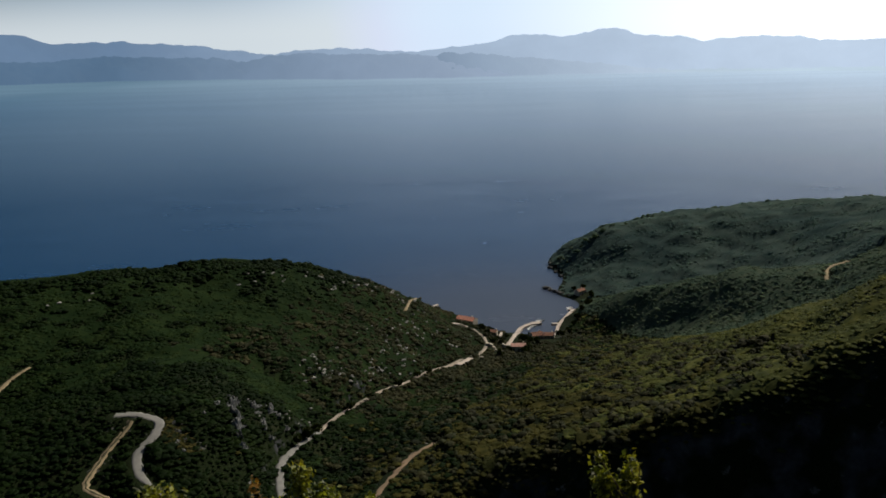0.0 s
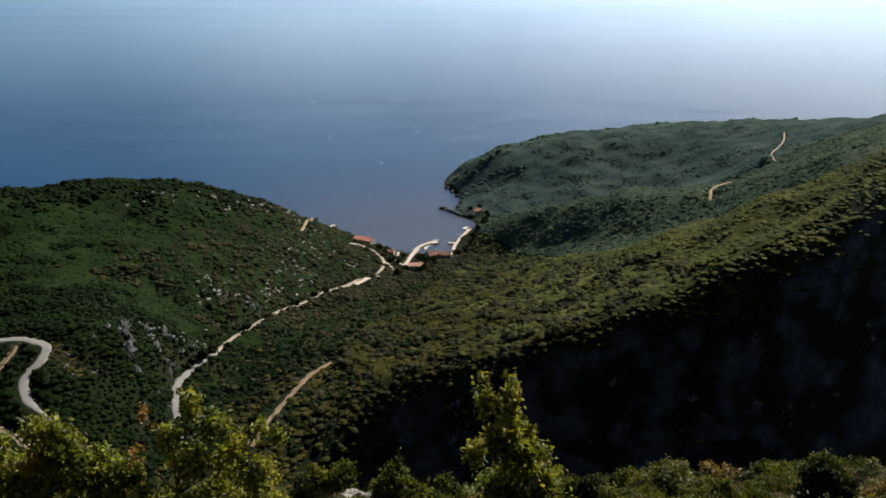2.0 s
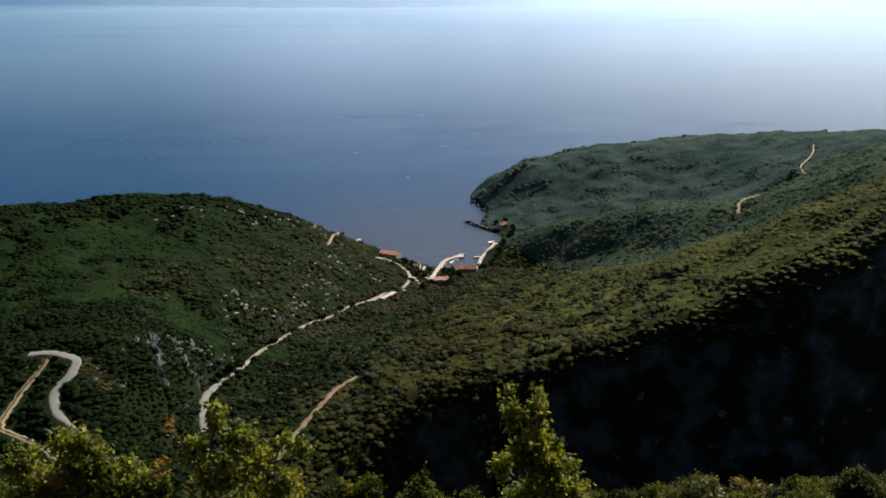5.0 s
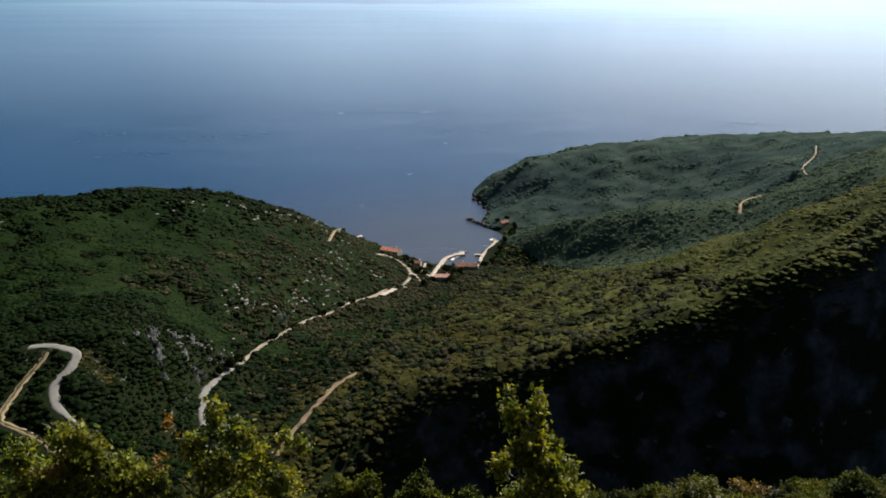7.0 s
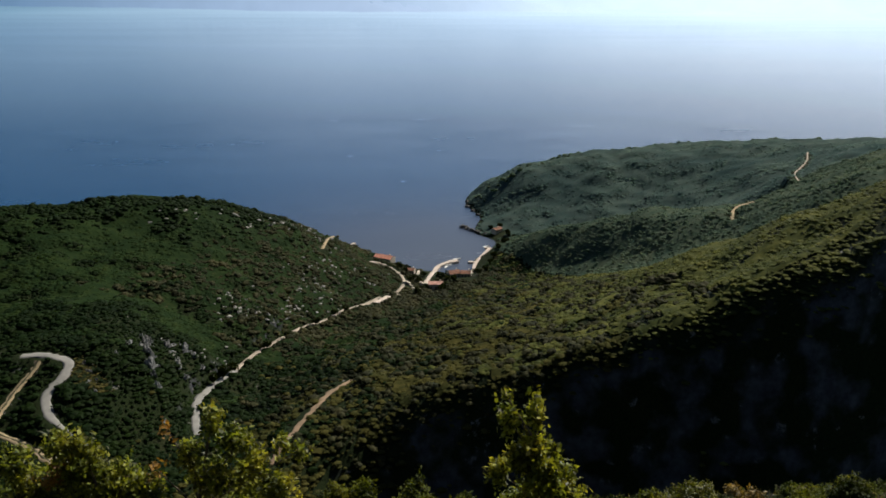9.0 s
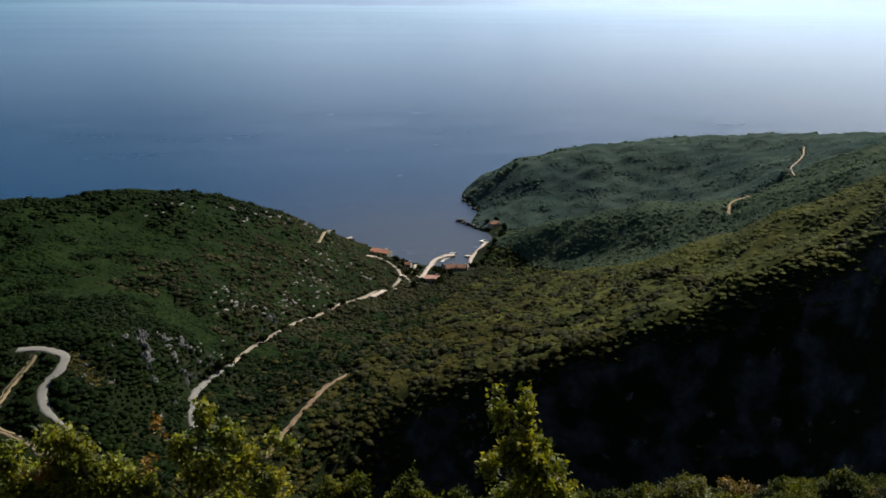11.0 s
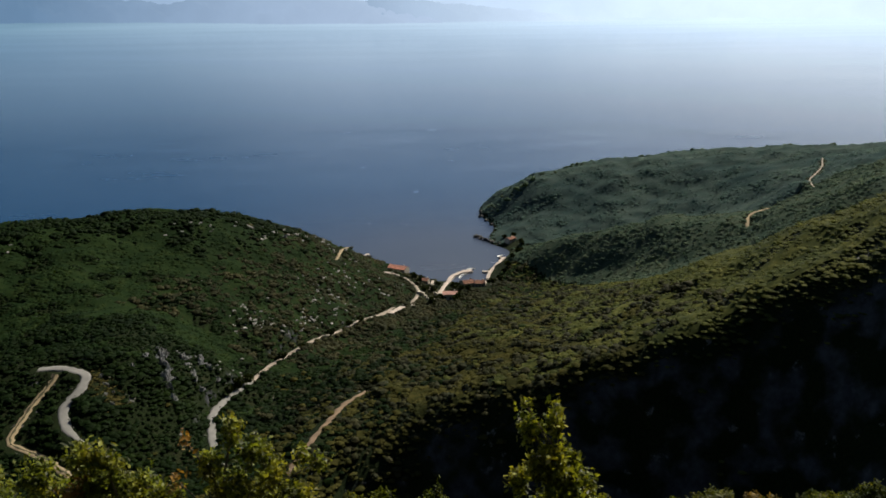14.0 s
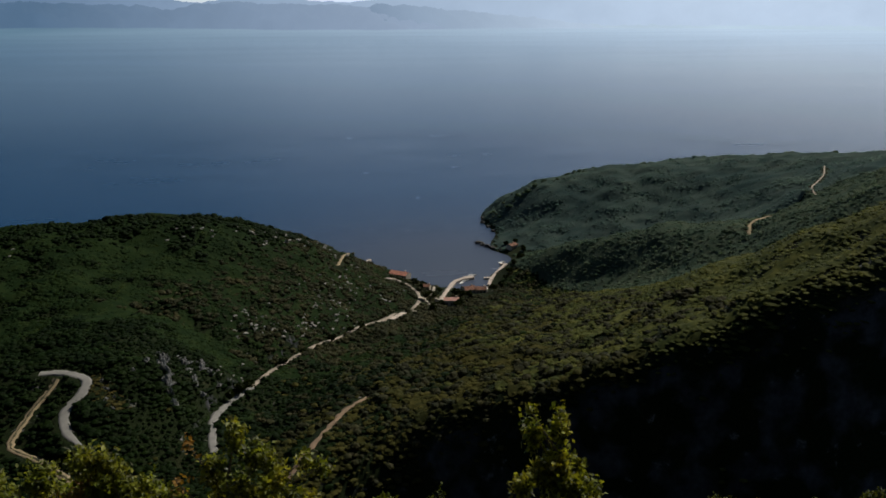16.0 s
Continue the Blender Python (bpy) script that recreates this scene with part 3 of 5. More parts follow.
build_way("track", TRACK_FAR, 0.9, M_DIRT, "thin ochre track on the western slope", "track")
build_way("track", SCAR, 0.85, M_DIRT, "short bare ochre track above the shore", "track")


# ---- far shore ----
def build_ridge(name, knots, shore, depth, mat, label, seed):
    """A far range: knots of (bearing to the left in degrees, crest height); toward the left the coast draws away."""
    a = np.array([k[0] for k in knots], float)
    z = np.array([k[1] for k in knots], float)
    order = np.argsort(a)
    az = np.linspace(a.min(), a.max(), 420)
    crest = np.interp(az, a[order], z[order])
    ker = np.hanning(9)
    crest = np.convolve(np.pad(crest, 4, "edge"), ker / ker.sum(), "valid")
    crest = crest + waves(az, az * 0, seed, 3.0, 0.15) * np.clip(crest, 0, 60) * 0.065
    away = 1 + 0.2 * smoothstep(0, 25, az) + 0.06 * smoothstep(25, 45, az)
    crest = np.where(crest > 1, 200 + (crest - 200) * away, crest)
    rows = []
    for u in np.linspace(0, 1, 12):
        rr = shore * away + depth * u + waves(az, az * 0 + u * 3, seed + 1, 6, 0.4) * depth * 0.12 * (1 - u)
        zz = np.maximum(crest * (math.sin(u * math.pi / 2) ** 0.8), 0) + waves(az * 2, az * 0 + u * 8, seed + 2, 5, 0.3) * 6 * math.sin(u * math.pi) - 3 * (u == 0)
        rows.append(np.stack([-rr * np.sin(np.radians(az)), rr * np.cos(np.radians(az)), zz], 1))
    rr = shore * away + depth * 1.25
    rows.append(np.stack([-rr * np.sin(np.radians(az)), rr * np.cos(np.radians(az)), az * 0 - 5], 1))
    v = np.stack(rows, 0).reshape(-1, 3)
    n = len(az)
    i, j = np.meshgrid(np.arange(12), np.arange(n - 1), indexing="ij")
    q = np.stack([i * n + j, i * n + j + 1, (i + 1) * n + j + 1, (i + 1) * n + j], -1).reshape(-1, 4)
    ob = new(name, mesh_from(name, v, q, [mat], smooth=True))
    return tagged(ob, label, "mountains", kind="structure")


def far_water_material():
    """The last miles of water, haze painted as emission that grows with distance."""
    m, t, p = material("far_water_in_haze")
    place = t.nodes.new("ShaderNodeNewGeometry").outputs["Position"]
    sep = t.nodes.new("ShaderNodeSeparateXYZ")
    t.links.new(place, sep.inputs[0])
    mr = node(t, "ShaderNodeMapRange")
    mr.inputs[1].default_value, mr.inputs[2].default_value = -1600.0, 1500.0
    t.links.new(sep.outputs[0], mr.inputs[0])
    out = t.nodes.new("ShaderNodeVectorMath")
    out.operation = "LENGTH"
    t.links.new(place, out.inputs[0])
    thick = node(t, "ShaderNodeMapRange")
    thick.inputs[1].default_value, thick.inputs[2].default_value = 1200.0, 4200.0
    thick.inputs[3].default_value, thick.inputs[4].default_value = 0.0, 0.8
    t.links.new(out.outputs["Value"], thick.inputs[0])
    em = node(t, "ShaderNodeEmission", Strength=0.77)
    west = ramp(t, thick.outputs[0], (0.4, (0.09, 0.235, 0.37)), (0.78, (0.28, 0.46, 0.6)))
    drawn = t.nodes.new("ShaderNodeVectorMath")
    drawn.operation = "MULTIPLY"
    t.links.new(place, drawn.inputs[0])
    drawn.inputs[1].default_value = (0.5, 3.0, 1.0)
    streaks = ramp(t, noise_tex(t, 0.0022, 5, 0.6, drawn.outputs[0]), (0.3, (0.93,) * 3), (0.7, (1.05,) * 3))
    # The painted haze pales toward the sun's side.
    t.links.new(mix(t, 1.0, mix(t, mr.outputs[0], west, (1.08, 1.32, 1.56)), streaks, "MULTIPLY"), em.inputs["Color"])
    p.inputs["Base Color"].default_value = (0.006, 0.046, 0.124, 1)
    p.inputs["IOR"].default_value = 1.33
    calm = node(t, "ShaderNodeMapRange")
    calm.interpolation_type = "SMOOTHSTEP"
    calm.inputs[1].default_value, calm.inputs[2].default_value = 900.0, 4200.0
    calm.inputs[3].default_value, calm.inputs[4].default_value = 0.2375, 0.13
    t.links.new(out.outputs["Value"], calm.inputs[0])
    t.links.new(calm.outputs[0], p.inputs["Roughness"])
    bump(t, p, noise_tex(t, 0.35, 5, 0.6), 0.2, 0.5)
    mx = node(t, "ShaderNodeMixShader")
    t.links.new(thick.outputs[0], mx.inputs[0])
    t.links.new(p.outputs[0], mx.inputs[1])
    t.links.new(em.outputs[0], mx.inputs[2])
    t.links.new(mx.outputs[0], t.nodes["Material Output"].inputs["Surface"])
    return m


def build_far_water():
    r, az = np.array([1200, 1500, 1900, 2200, 2600, 3000, 3500, 4000, 4500, 4950, 5500, 6000.0]), np.radians(np.arange(-76, 76.1, 2))
    R, Z = np.meshgrid(r, az, indexing="ij")
    v = np.stack([R * np.sin(Z), R * np.cos(Z), np.zeros_like(R)], -1).reshape(-1, 3)
    n = len(az)
    i, j = np.meshgrid(np.arange(len(r) - 1), np.arange(n - 1), indexing="ij")
    q = np.stack([i * n + j, i * n + j + 1, (i + 1) * n + j + 1, (i + 1) * n + j], -1).reshape(-1, 4)[:, ::-1]
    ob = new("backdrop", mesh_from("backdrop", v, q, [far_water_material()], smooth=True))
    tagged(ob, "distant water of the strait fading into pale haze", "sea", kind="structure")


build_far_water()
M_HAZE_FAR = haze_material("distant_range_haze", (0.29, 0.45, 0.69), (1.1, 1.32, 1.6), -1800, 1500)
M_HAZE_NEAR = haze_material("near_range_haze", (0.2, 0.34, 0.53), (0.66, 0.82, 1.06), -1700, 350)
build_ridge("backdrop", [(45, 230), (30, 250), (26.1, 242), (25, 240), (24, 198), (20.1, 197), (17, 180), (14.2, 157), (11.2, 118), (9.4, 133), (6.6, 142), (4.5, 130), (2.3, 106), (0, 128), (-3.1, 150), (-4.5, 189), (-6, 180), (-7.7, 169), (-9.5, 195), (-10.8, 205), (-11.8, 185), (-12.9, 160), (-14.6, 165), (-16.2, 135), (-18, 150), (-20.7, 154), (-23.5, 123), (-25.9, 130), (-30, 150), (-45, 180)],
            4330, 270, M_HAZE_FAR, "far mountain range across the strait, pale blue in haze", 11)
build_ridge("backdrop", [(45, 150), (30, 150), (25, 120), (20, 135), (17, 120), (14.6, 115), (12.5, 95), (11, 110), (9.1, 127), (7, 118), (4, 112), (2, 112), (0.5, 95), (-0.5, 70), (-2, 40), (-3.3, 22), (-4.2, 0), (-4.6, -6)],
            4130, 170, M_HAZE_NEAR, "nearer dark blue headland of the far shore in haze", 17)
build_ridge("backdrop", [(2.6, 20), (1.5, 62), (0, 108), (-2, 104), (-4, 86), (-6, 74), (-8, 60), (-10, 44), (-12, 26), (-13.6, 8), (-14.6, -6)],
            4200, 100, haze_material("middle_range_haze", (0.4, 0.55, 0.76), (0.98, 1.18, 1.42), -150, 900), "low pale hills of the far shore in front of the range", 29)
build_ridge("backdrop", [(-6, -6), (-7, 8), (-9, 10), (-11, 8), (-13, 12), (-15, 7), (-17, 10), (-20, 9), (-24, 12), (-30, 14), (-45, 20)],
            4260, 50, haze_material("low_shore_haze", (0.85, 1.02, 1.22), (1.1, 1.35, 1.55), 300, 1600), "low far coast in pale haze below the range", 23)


# ---- scrub that clothes the hills ----
def shrub_shape(rng, leaves):
    """A low irregular crown: a lumpy inside and leaf sprays that stand out from it."""
    wide = rng.uniform(0.75, 1.3)
    core, tris = [], []
    for ring, (z, r) in enumerate(((0.05, 0.85), (0.5, 0.62))):
        for k in range(5):
            a = (k + 0.5 * ring) * 1.2566 + rng.uniform(-0.25, 0.25)
            q = r * rng.uniform(0.7, 1.1)
            core.append((math.cos(a) * q * wide, math.sin(a) * q / wide, z + rng.uniform(-0.1, 0.12)))
    core.append((rng.uniform(-0.2, 0.2), rng.uniform(-0.2, 0.2), 0.78))
    for k in range(5):
        n = (k + 1) % 5
        tris += [(k, n, 5 + k), (n, 5 + n, 5 + k), (5 + k, 5 + n, 10)]
    vs, fs = [], []
    for i in range(leaves):
        d = rng.normal(size=3)
        d[2] = abs(d[2]) * 0.9 + 0.1
        d /= np.linalg.norm(d)
        c = d * np.array([wide, 1 / wide, 0.62]) * rng.uniform(0.6, 1.0) + (0, 0, 0.3)
        n = d * 0.6 + rng.normal(size=3) * 0.6 + (0, 0, 0.3)
        a = np.cross(n, rng.normal(size=3))
        a /= np.linalg.norm(a) + 1e-6
        b = np.cross(n / np.linalg.norm(n), a)
        s = rng.uniform(0.22, 0.5)
        vs += [c - a * s * 0.6, c + a * s * 0.6, c + b * s]
        fs += [(3 * i, 3 * i + 1, 3 * i + 2)]
    return np.array(core), np.array(tris), np.array(vs), np.array(fs)


def crown_shape(rng, leaves):
    """A round bushy treetop: a lumpy inside, dark below, with leaf sprays over its upper shell."""
    wide = rng.uniform(0.85, 1.18)
    core, tris = [], []
    for ring, (z, r) in enumerate(((0.1, 0.7), (0.55, 0.9), (0.95, 0.5))):
        for k in range(6):
            a = (k + 0.5 * ring) * 1.0472 + rng.uniform(-0.2, 0.2)
            q = r * rng.uniform(0.75, 1.1)
            core.append((math.cos(a) * q * wide, math.sin(a) * q / wide, z + rng.uniform(-0.1, 0.1)))
    core.append((rng.uniform(-0.15, 0.15), rng.uniform(-0.15, 0.15), 1.12))
    for ring in range(2):
        for k in range(6):
            a, b, c, d = ring * 6 + k, ring * 6 + (k + 1) % 6, ring * 6 + 6 + k, ring * 6 + 6 + (k + 1) % 6
            tris += [(a, b, c), (b, d, c)]
    tris += [(12 + k, 12 + (k + 1) % 6, 18) for k in range(6)]
    vs, fs = [], []
    for i in range(leaves):
        d = rng.normal(size=3)
        d[2] = d[2] * 0.8 + 0.25
        d /= np.linalg.norm(d)
        c = d * np.array([wide, 1 / wide, 0.62]) * rng.uniform(0.8, 1.08) + (0, 0, 0.58)
        n = d * 0.8 + rng.normal(size=3) * 0.45 + (0, 0, 0.3)
        a = np.cross(n, rng.normal(size=3))
        a /= np.linalg.norm(a) + 1e-6
        b = np.cross(n / np.linalg.norm(n), a)
        s = rng.uniform(0.16, 0.36)
        vs += [c - a * s * 0.7, c + a * s * 0.7, c + b * s]
        fs += [(3 * i, 3 * i + 1, 3 * i + 2)]
    return np.array(core), np.array(tris), np.array(vs), np.array(fs)


def scatter_scrub(name, label, region, spacing, size, leaves, seed, outer, inner, flat=1.0, shape=shrub_shape, clear=0.0, smooth=False):
    """One stretch of scrub: shrubs on a jittered grid wherever region allows."""
    rng = np.random.default_rng(seed)
    gx, gy = np.meshgrid(np.arange(-340, 460, spacing), np.arange(110, 830, spacing))
    x = gx.ravel() + rng.uniform(-0.5, 0.5, gx.size) * spacing
    y = gy.ravel() + rng.uniform(-0.5, 0.5, gx.size) * spacing
    ang = np.degrees(np.arctan2(x, y))
    ok = region(x, y) & (ang > -34) & (ang < 41)
    x, y = x[ok], y[ok]
    h = land(x, y)
    e = 2.0
    steep = np.hypot(land(x + e, y) - h, land(x, y + e) - h) / e
    dens = waves(x, y, seed + 40, 70, 8)
    bare = np.clip(steep - 0.9, 0, 1) * np.where((y < 265) & (x > -20), 1.05, 0.4) + np.clip(-dens - 0.7, 0, 1) * 0.15
    ok = (h > 0.8) & (way_distance(x, y) - clear > size * 0.55 * np.where(x > -95, 0.8 + 0.3 * waves(x, y, 91, 34, 5) + rng.uniform(-0.2, 0.35, len(x)), 1.0)) & (rng.uniform(size=len(x)) > bare)
    for cx, cy, rad in CLEARINGS:
        ok &= np.hypot(x - cx, y - cy) > rad
    x, y, h, dens = x[ok], y[ok], h[ok], dens[ok]
    shapes = [shape(rng, leaves) for k in range(14)]
    pick = rng.integers(0, 14, len(x))
    scale = size * np.exp(np.clip(rng.normal(0, 0.38, len(x)), -0.9, 0.5)) * (1 + 0.22 * np.clip(dens, -1, 1)) * 0.62
    turn = rng.uniform(0, 6.283, len(x))
    verts, faces, index = [], [], []
    base = 0
    for k, (core, tris, lv, lf) in enumerate(shapes):
        w = np.where(pick == k)[0]
        allv = np.vstack([core, lv])
        allf = np.vstack([tris, lf + len(core)])
        c, s = np.cos(turn[w]), np.sin(turn[w])
        px = (allv[None, :, 0] * c[:, None] - allv[None, :, 1] * s[:, None]) * scale[w, None] + x[w, None]
        py = (allv[None, :, 0] * s[:, None] + allv[None, :, 1] * c[:, None]) * scale[w, None] + y[w, None]
        pz = allv[None, :, 2] * (scale[w] * flat * rng.uniform(0.75, 1.25, len(w)))[:, None] + h[w, None] + (-0.25 if flat == 1 else 0.15)
        verts.append(np.stack([px, py, pz], -1).reshape(-1, 3))
        faces.append((allf[None] + (np.arange(len(w)) * len(allv))[:, None, None] + base).reshape(-1, 3))
        index.append(np.tile(np.concatenate([np.zeros(len(tris), int), np.ones(len(lf), int)]), len(w)))
        base += len(w) * len(allv)
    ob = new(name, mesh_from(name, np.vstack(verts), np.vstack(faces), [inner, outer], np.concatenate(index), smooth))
    tagged(ob, label, "scrub", kind="stuff")


CLEARINGS = [(12, 493, 3), (17, 502, 3.5), (20, 512, 3), (22, 522, 3), (10, 589, 9), (43, 527, 8), (61, 551, 9), (28, 554, 6), (40, 548, 7), (72, 565, 7), (-88, 325, 3), (-84, 316, 3), (75, 570, 6.5), (82, 586, 6.5), (89, 604, 6.5), (95, 618, 6.5), (45, 560, 8), (44, 553, 6), (-28, 522, 4), (-27, 536, 4.5), (-26, 554, 4.5), (-23, 572, 4), (-12, 625, 5), (102, 645, 6), (42, 514, 6), (36, 530, 4), (39, 540, 4), (42, 552, 4), (57, 541, 7), (66, 541, 6), (104, 628, 5), (25, 516, 4), (30, 511, 4), (6, 571, 4), (11, 566, 4)]
for qx, qy in ((70, 553), (72, 564), (75, 576), (79, 585), (85, 596), (91, 613)):
    CLEARINGS += [(qx * k, qy * k, 4.5) for k in (1.0, 0.988, 0.976, 0.964)]


def divide(x, y):
    """West of the ragged line where the dark scrub of the valley gives way to olive."""
    line = np.array([(-48, 240), (-12, 300), (25, 370), (58, 440), (66, 500), (112, 530), (112, 590)], float)
    ragged = waves(x, y, 57, 60, 7) * 20 + waves(x, y, 58, 9, 3) * 16
    return x + ragged < np.interp(y, line[:, 1], line[:, 0])


def thicket(x, y):
    """The valley floor below the road, down to the village."""
    road = np.array(ROAD)
    dx = x - np.interp(y, road[:, 1], road[:, 0]) + waves(x, y, 61, 30, 6) * 9
    floor = (y > 370) & (y < 580) & (dx > -4) & (dx < np.interp(y, [370, 440, 500, 540], [14, 30, 42, 60]))
    slope = (y > 385) & (dx > -75) & (dx <= -4) & (waves(x, y, 63, 14, 3) > np.where(y > 440, -0.35, 0.1))
    return floor | slope | ((dx > 20) & (x < 115) & (y > 250) & (waves(x, y, 64, 18, 4) > 0.62))


def beyond_spur(x, y):
    return (y >= np.interp(x, [0, 70, 110, 150, 200], [560, 530, 430, 320, 230])) & (x > 60) & ~((x + (y - 530) * 0.35 < 110) & (y < 583))


def on_cape(x, y):
    return y > np.interp(x, [80, 155, 212, 250, 330], [648, 624, 592, 545, 500])


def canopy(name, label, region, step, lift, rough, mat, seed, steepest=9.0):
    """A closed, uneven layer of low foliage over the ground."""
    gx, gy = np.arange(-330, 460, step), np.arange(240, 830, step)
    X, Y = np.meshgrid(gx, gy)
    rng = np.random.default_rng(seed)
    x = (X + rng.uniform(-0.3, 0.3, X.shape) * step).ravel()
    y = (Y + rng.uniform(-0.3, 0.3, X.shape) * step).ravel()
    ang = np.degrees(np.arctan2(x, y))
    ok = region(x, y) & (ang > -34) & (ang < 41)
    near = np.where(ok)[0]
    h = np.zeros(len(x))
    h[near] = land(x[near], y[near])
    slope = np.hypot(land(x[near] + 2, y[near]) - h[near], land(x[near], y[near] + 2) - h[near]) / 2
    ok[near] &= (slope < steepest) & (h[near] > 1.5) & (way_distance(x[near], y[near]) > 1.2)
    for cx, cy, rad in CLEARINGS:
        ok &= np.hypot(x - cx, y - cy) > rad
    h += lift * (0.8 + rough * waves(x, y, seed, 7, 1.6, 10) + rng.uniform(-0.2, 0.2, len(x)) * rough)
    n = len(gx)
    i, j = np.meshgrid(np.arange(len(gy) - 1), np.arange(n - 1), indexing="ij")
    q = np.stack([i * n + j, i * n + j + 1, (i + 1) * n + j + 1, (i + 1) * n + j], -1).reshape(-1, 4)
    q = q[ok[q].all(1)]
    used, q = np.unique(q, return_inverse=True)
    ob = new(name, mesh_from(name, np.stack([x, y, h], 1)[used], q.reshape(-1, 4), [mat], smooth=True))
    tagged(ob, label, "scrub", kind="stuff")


def bank(x, y):
    """The dry bank beside the hairpin bend."""
    line = glide(BANK, 1.0)
    return np.sqrt((x[:, None] - line[None, :, 0]) ** 2 + (y[:, None] - line[None, :, 1]) ** 2).min(1) < 3.6 + waves(x, y, 77, 6, 2) * 1.2


def western_crest(x, y):
    """The band of taller, darker trees along the top of the western hill."""
    top = np.array(CREST_WEST)
    return (y > np.interp(x, top[:, 0], top[:, 1]) - 26 + waves(x, y, 67, 50, 7) * 16) & (x < -45) & (y < np.interp(x, top[:, 0], top[:, 1]) + 25)


def cape_skyline(x, y):
    """Single taller trees along the crest of the headland."""
    top = np.array(CREST_CAPE[:8])
    return (np.abs(y - np.interp(x, top[:, 0], top[:, 1])) < 14) & (x > 96) & (x < 440) & (waves(x, y, 69, 30, 4) > -0.1)


def western_foot(x, y):
    """The lower flank of the western hill, where taller dark trees stand."""
    return (y < 352 + waves(x, y, 71, 60, 8) * 22) | ((waves(x, y, 73, 40, 5) > 0.85) & (y < 440))


def spur(x, y):
    return ~divide(x, y) & ~beyond_spur(x, y) & ~thicket(x, y) & (np.hypot(x, y) > 150)


def high_spur(x, y):
    return x + waves(x, y, 75, 55, 5) * 24 > 62


def west(x, y):
    return divide(x, y) & ~beyond_spur(x, y) & ~thicket(x, y) & (y > 225) & ~((x > -120) & (x < -85) & (y < 320) & bank(x, y))


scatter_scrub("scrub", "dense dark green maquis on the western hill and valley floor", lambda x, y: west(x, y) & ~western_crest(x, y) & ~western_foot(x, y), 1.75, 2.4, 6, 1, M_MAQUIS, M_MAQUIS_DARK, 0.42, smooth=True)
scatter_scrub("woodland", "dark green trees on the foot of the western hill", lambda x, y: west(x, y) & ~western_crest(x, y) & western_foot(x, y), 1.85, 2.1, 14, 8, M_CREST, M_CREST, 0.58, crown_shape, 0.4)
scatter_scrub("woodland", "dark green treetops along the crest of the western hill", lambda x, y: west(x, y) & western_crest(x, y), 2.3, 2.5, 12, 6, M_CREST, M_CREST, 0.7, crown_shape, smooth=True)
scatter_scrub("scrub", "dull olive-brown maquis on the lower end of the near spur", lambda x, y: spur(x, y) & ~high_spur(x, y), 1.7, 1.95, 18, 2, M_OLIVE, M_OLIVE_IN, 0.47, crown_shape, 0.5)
scatter_scrub("scrub", "bright yellow-green maquis on the upper near spur", lambda x, y: spur(x, y) & high_spur(x, y), 1.6, 1.75, 18, 9, M_GOLD, M_GOLD, 0.38, crown_shape, 0.5)
scatter_scrub("scrub", "grey-brown thicket on the valley floor and lower slopes", lambda x, y: thicket(x, y) & ~beyond_spur(x, y), 1.95, 2.1, 16, 5, M_THICKET, M_THICKET, 0.7, crown_shape, 0.5)
scatter_scrub("scrub", "dry olive-brown grass and low brush on the bank beside the hairpin bend", lambda x, y: (x > -120) & (x < -85) & (y > 280) & (y < 320) & bank(x, y), 1.1, 1.2, 8, 10, M_DRY, M_DRY, 0.35)
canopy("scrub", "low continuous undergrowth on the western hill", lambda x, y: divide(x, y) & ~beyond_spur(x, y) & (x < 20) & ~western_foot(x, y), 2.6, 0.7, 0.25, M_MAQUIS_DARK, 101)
canopy("scrub", "low golden-green undergrowth on the upper near spur", lambda x, y: spur(x, y) & high_spur(x, y) & (y > 225), 2.0, 0.78, 0.4, M_GOLD, 104, 0.85)
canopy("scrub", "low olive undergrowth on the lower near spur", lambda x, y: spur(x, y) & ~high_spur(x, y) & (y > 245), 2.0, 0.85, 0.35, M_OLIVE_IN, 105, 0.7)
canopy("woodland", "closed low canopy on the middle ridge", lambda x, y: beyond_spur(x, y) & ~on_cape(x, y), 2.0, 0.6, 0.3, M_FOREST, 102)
canopy("woodland", "closed low canopy on the far headland", lambda x, y: beyond_spur(x, y) & on_cape(x, y), 1.8, 0.75, 0.25, M_CAPE_HAZE, 103)
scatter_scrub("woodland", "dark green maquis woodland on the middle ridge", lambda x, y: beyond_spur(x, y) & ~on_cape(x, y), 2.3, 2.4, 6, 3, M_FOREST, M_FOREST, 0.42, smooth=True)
scatter_scrub("woodland", "green maquis woodland on the far headland, leaf colour paled with haze", lambda x, y: beyond_spur(x, y) & on_cape(x, y), 2.3, 2.5, 6, 4, M_CAPE_HAZE, M_CAPE_HAZE, 0.28, smooth=True)
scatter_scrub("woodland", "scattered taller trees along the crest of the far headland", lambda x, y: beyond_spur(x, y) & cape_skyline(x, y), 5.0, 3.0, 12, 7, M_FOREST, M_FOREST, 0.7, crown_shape)


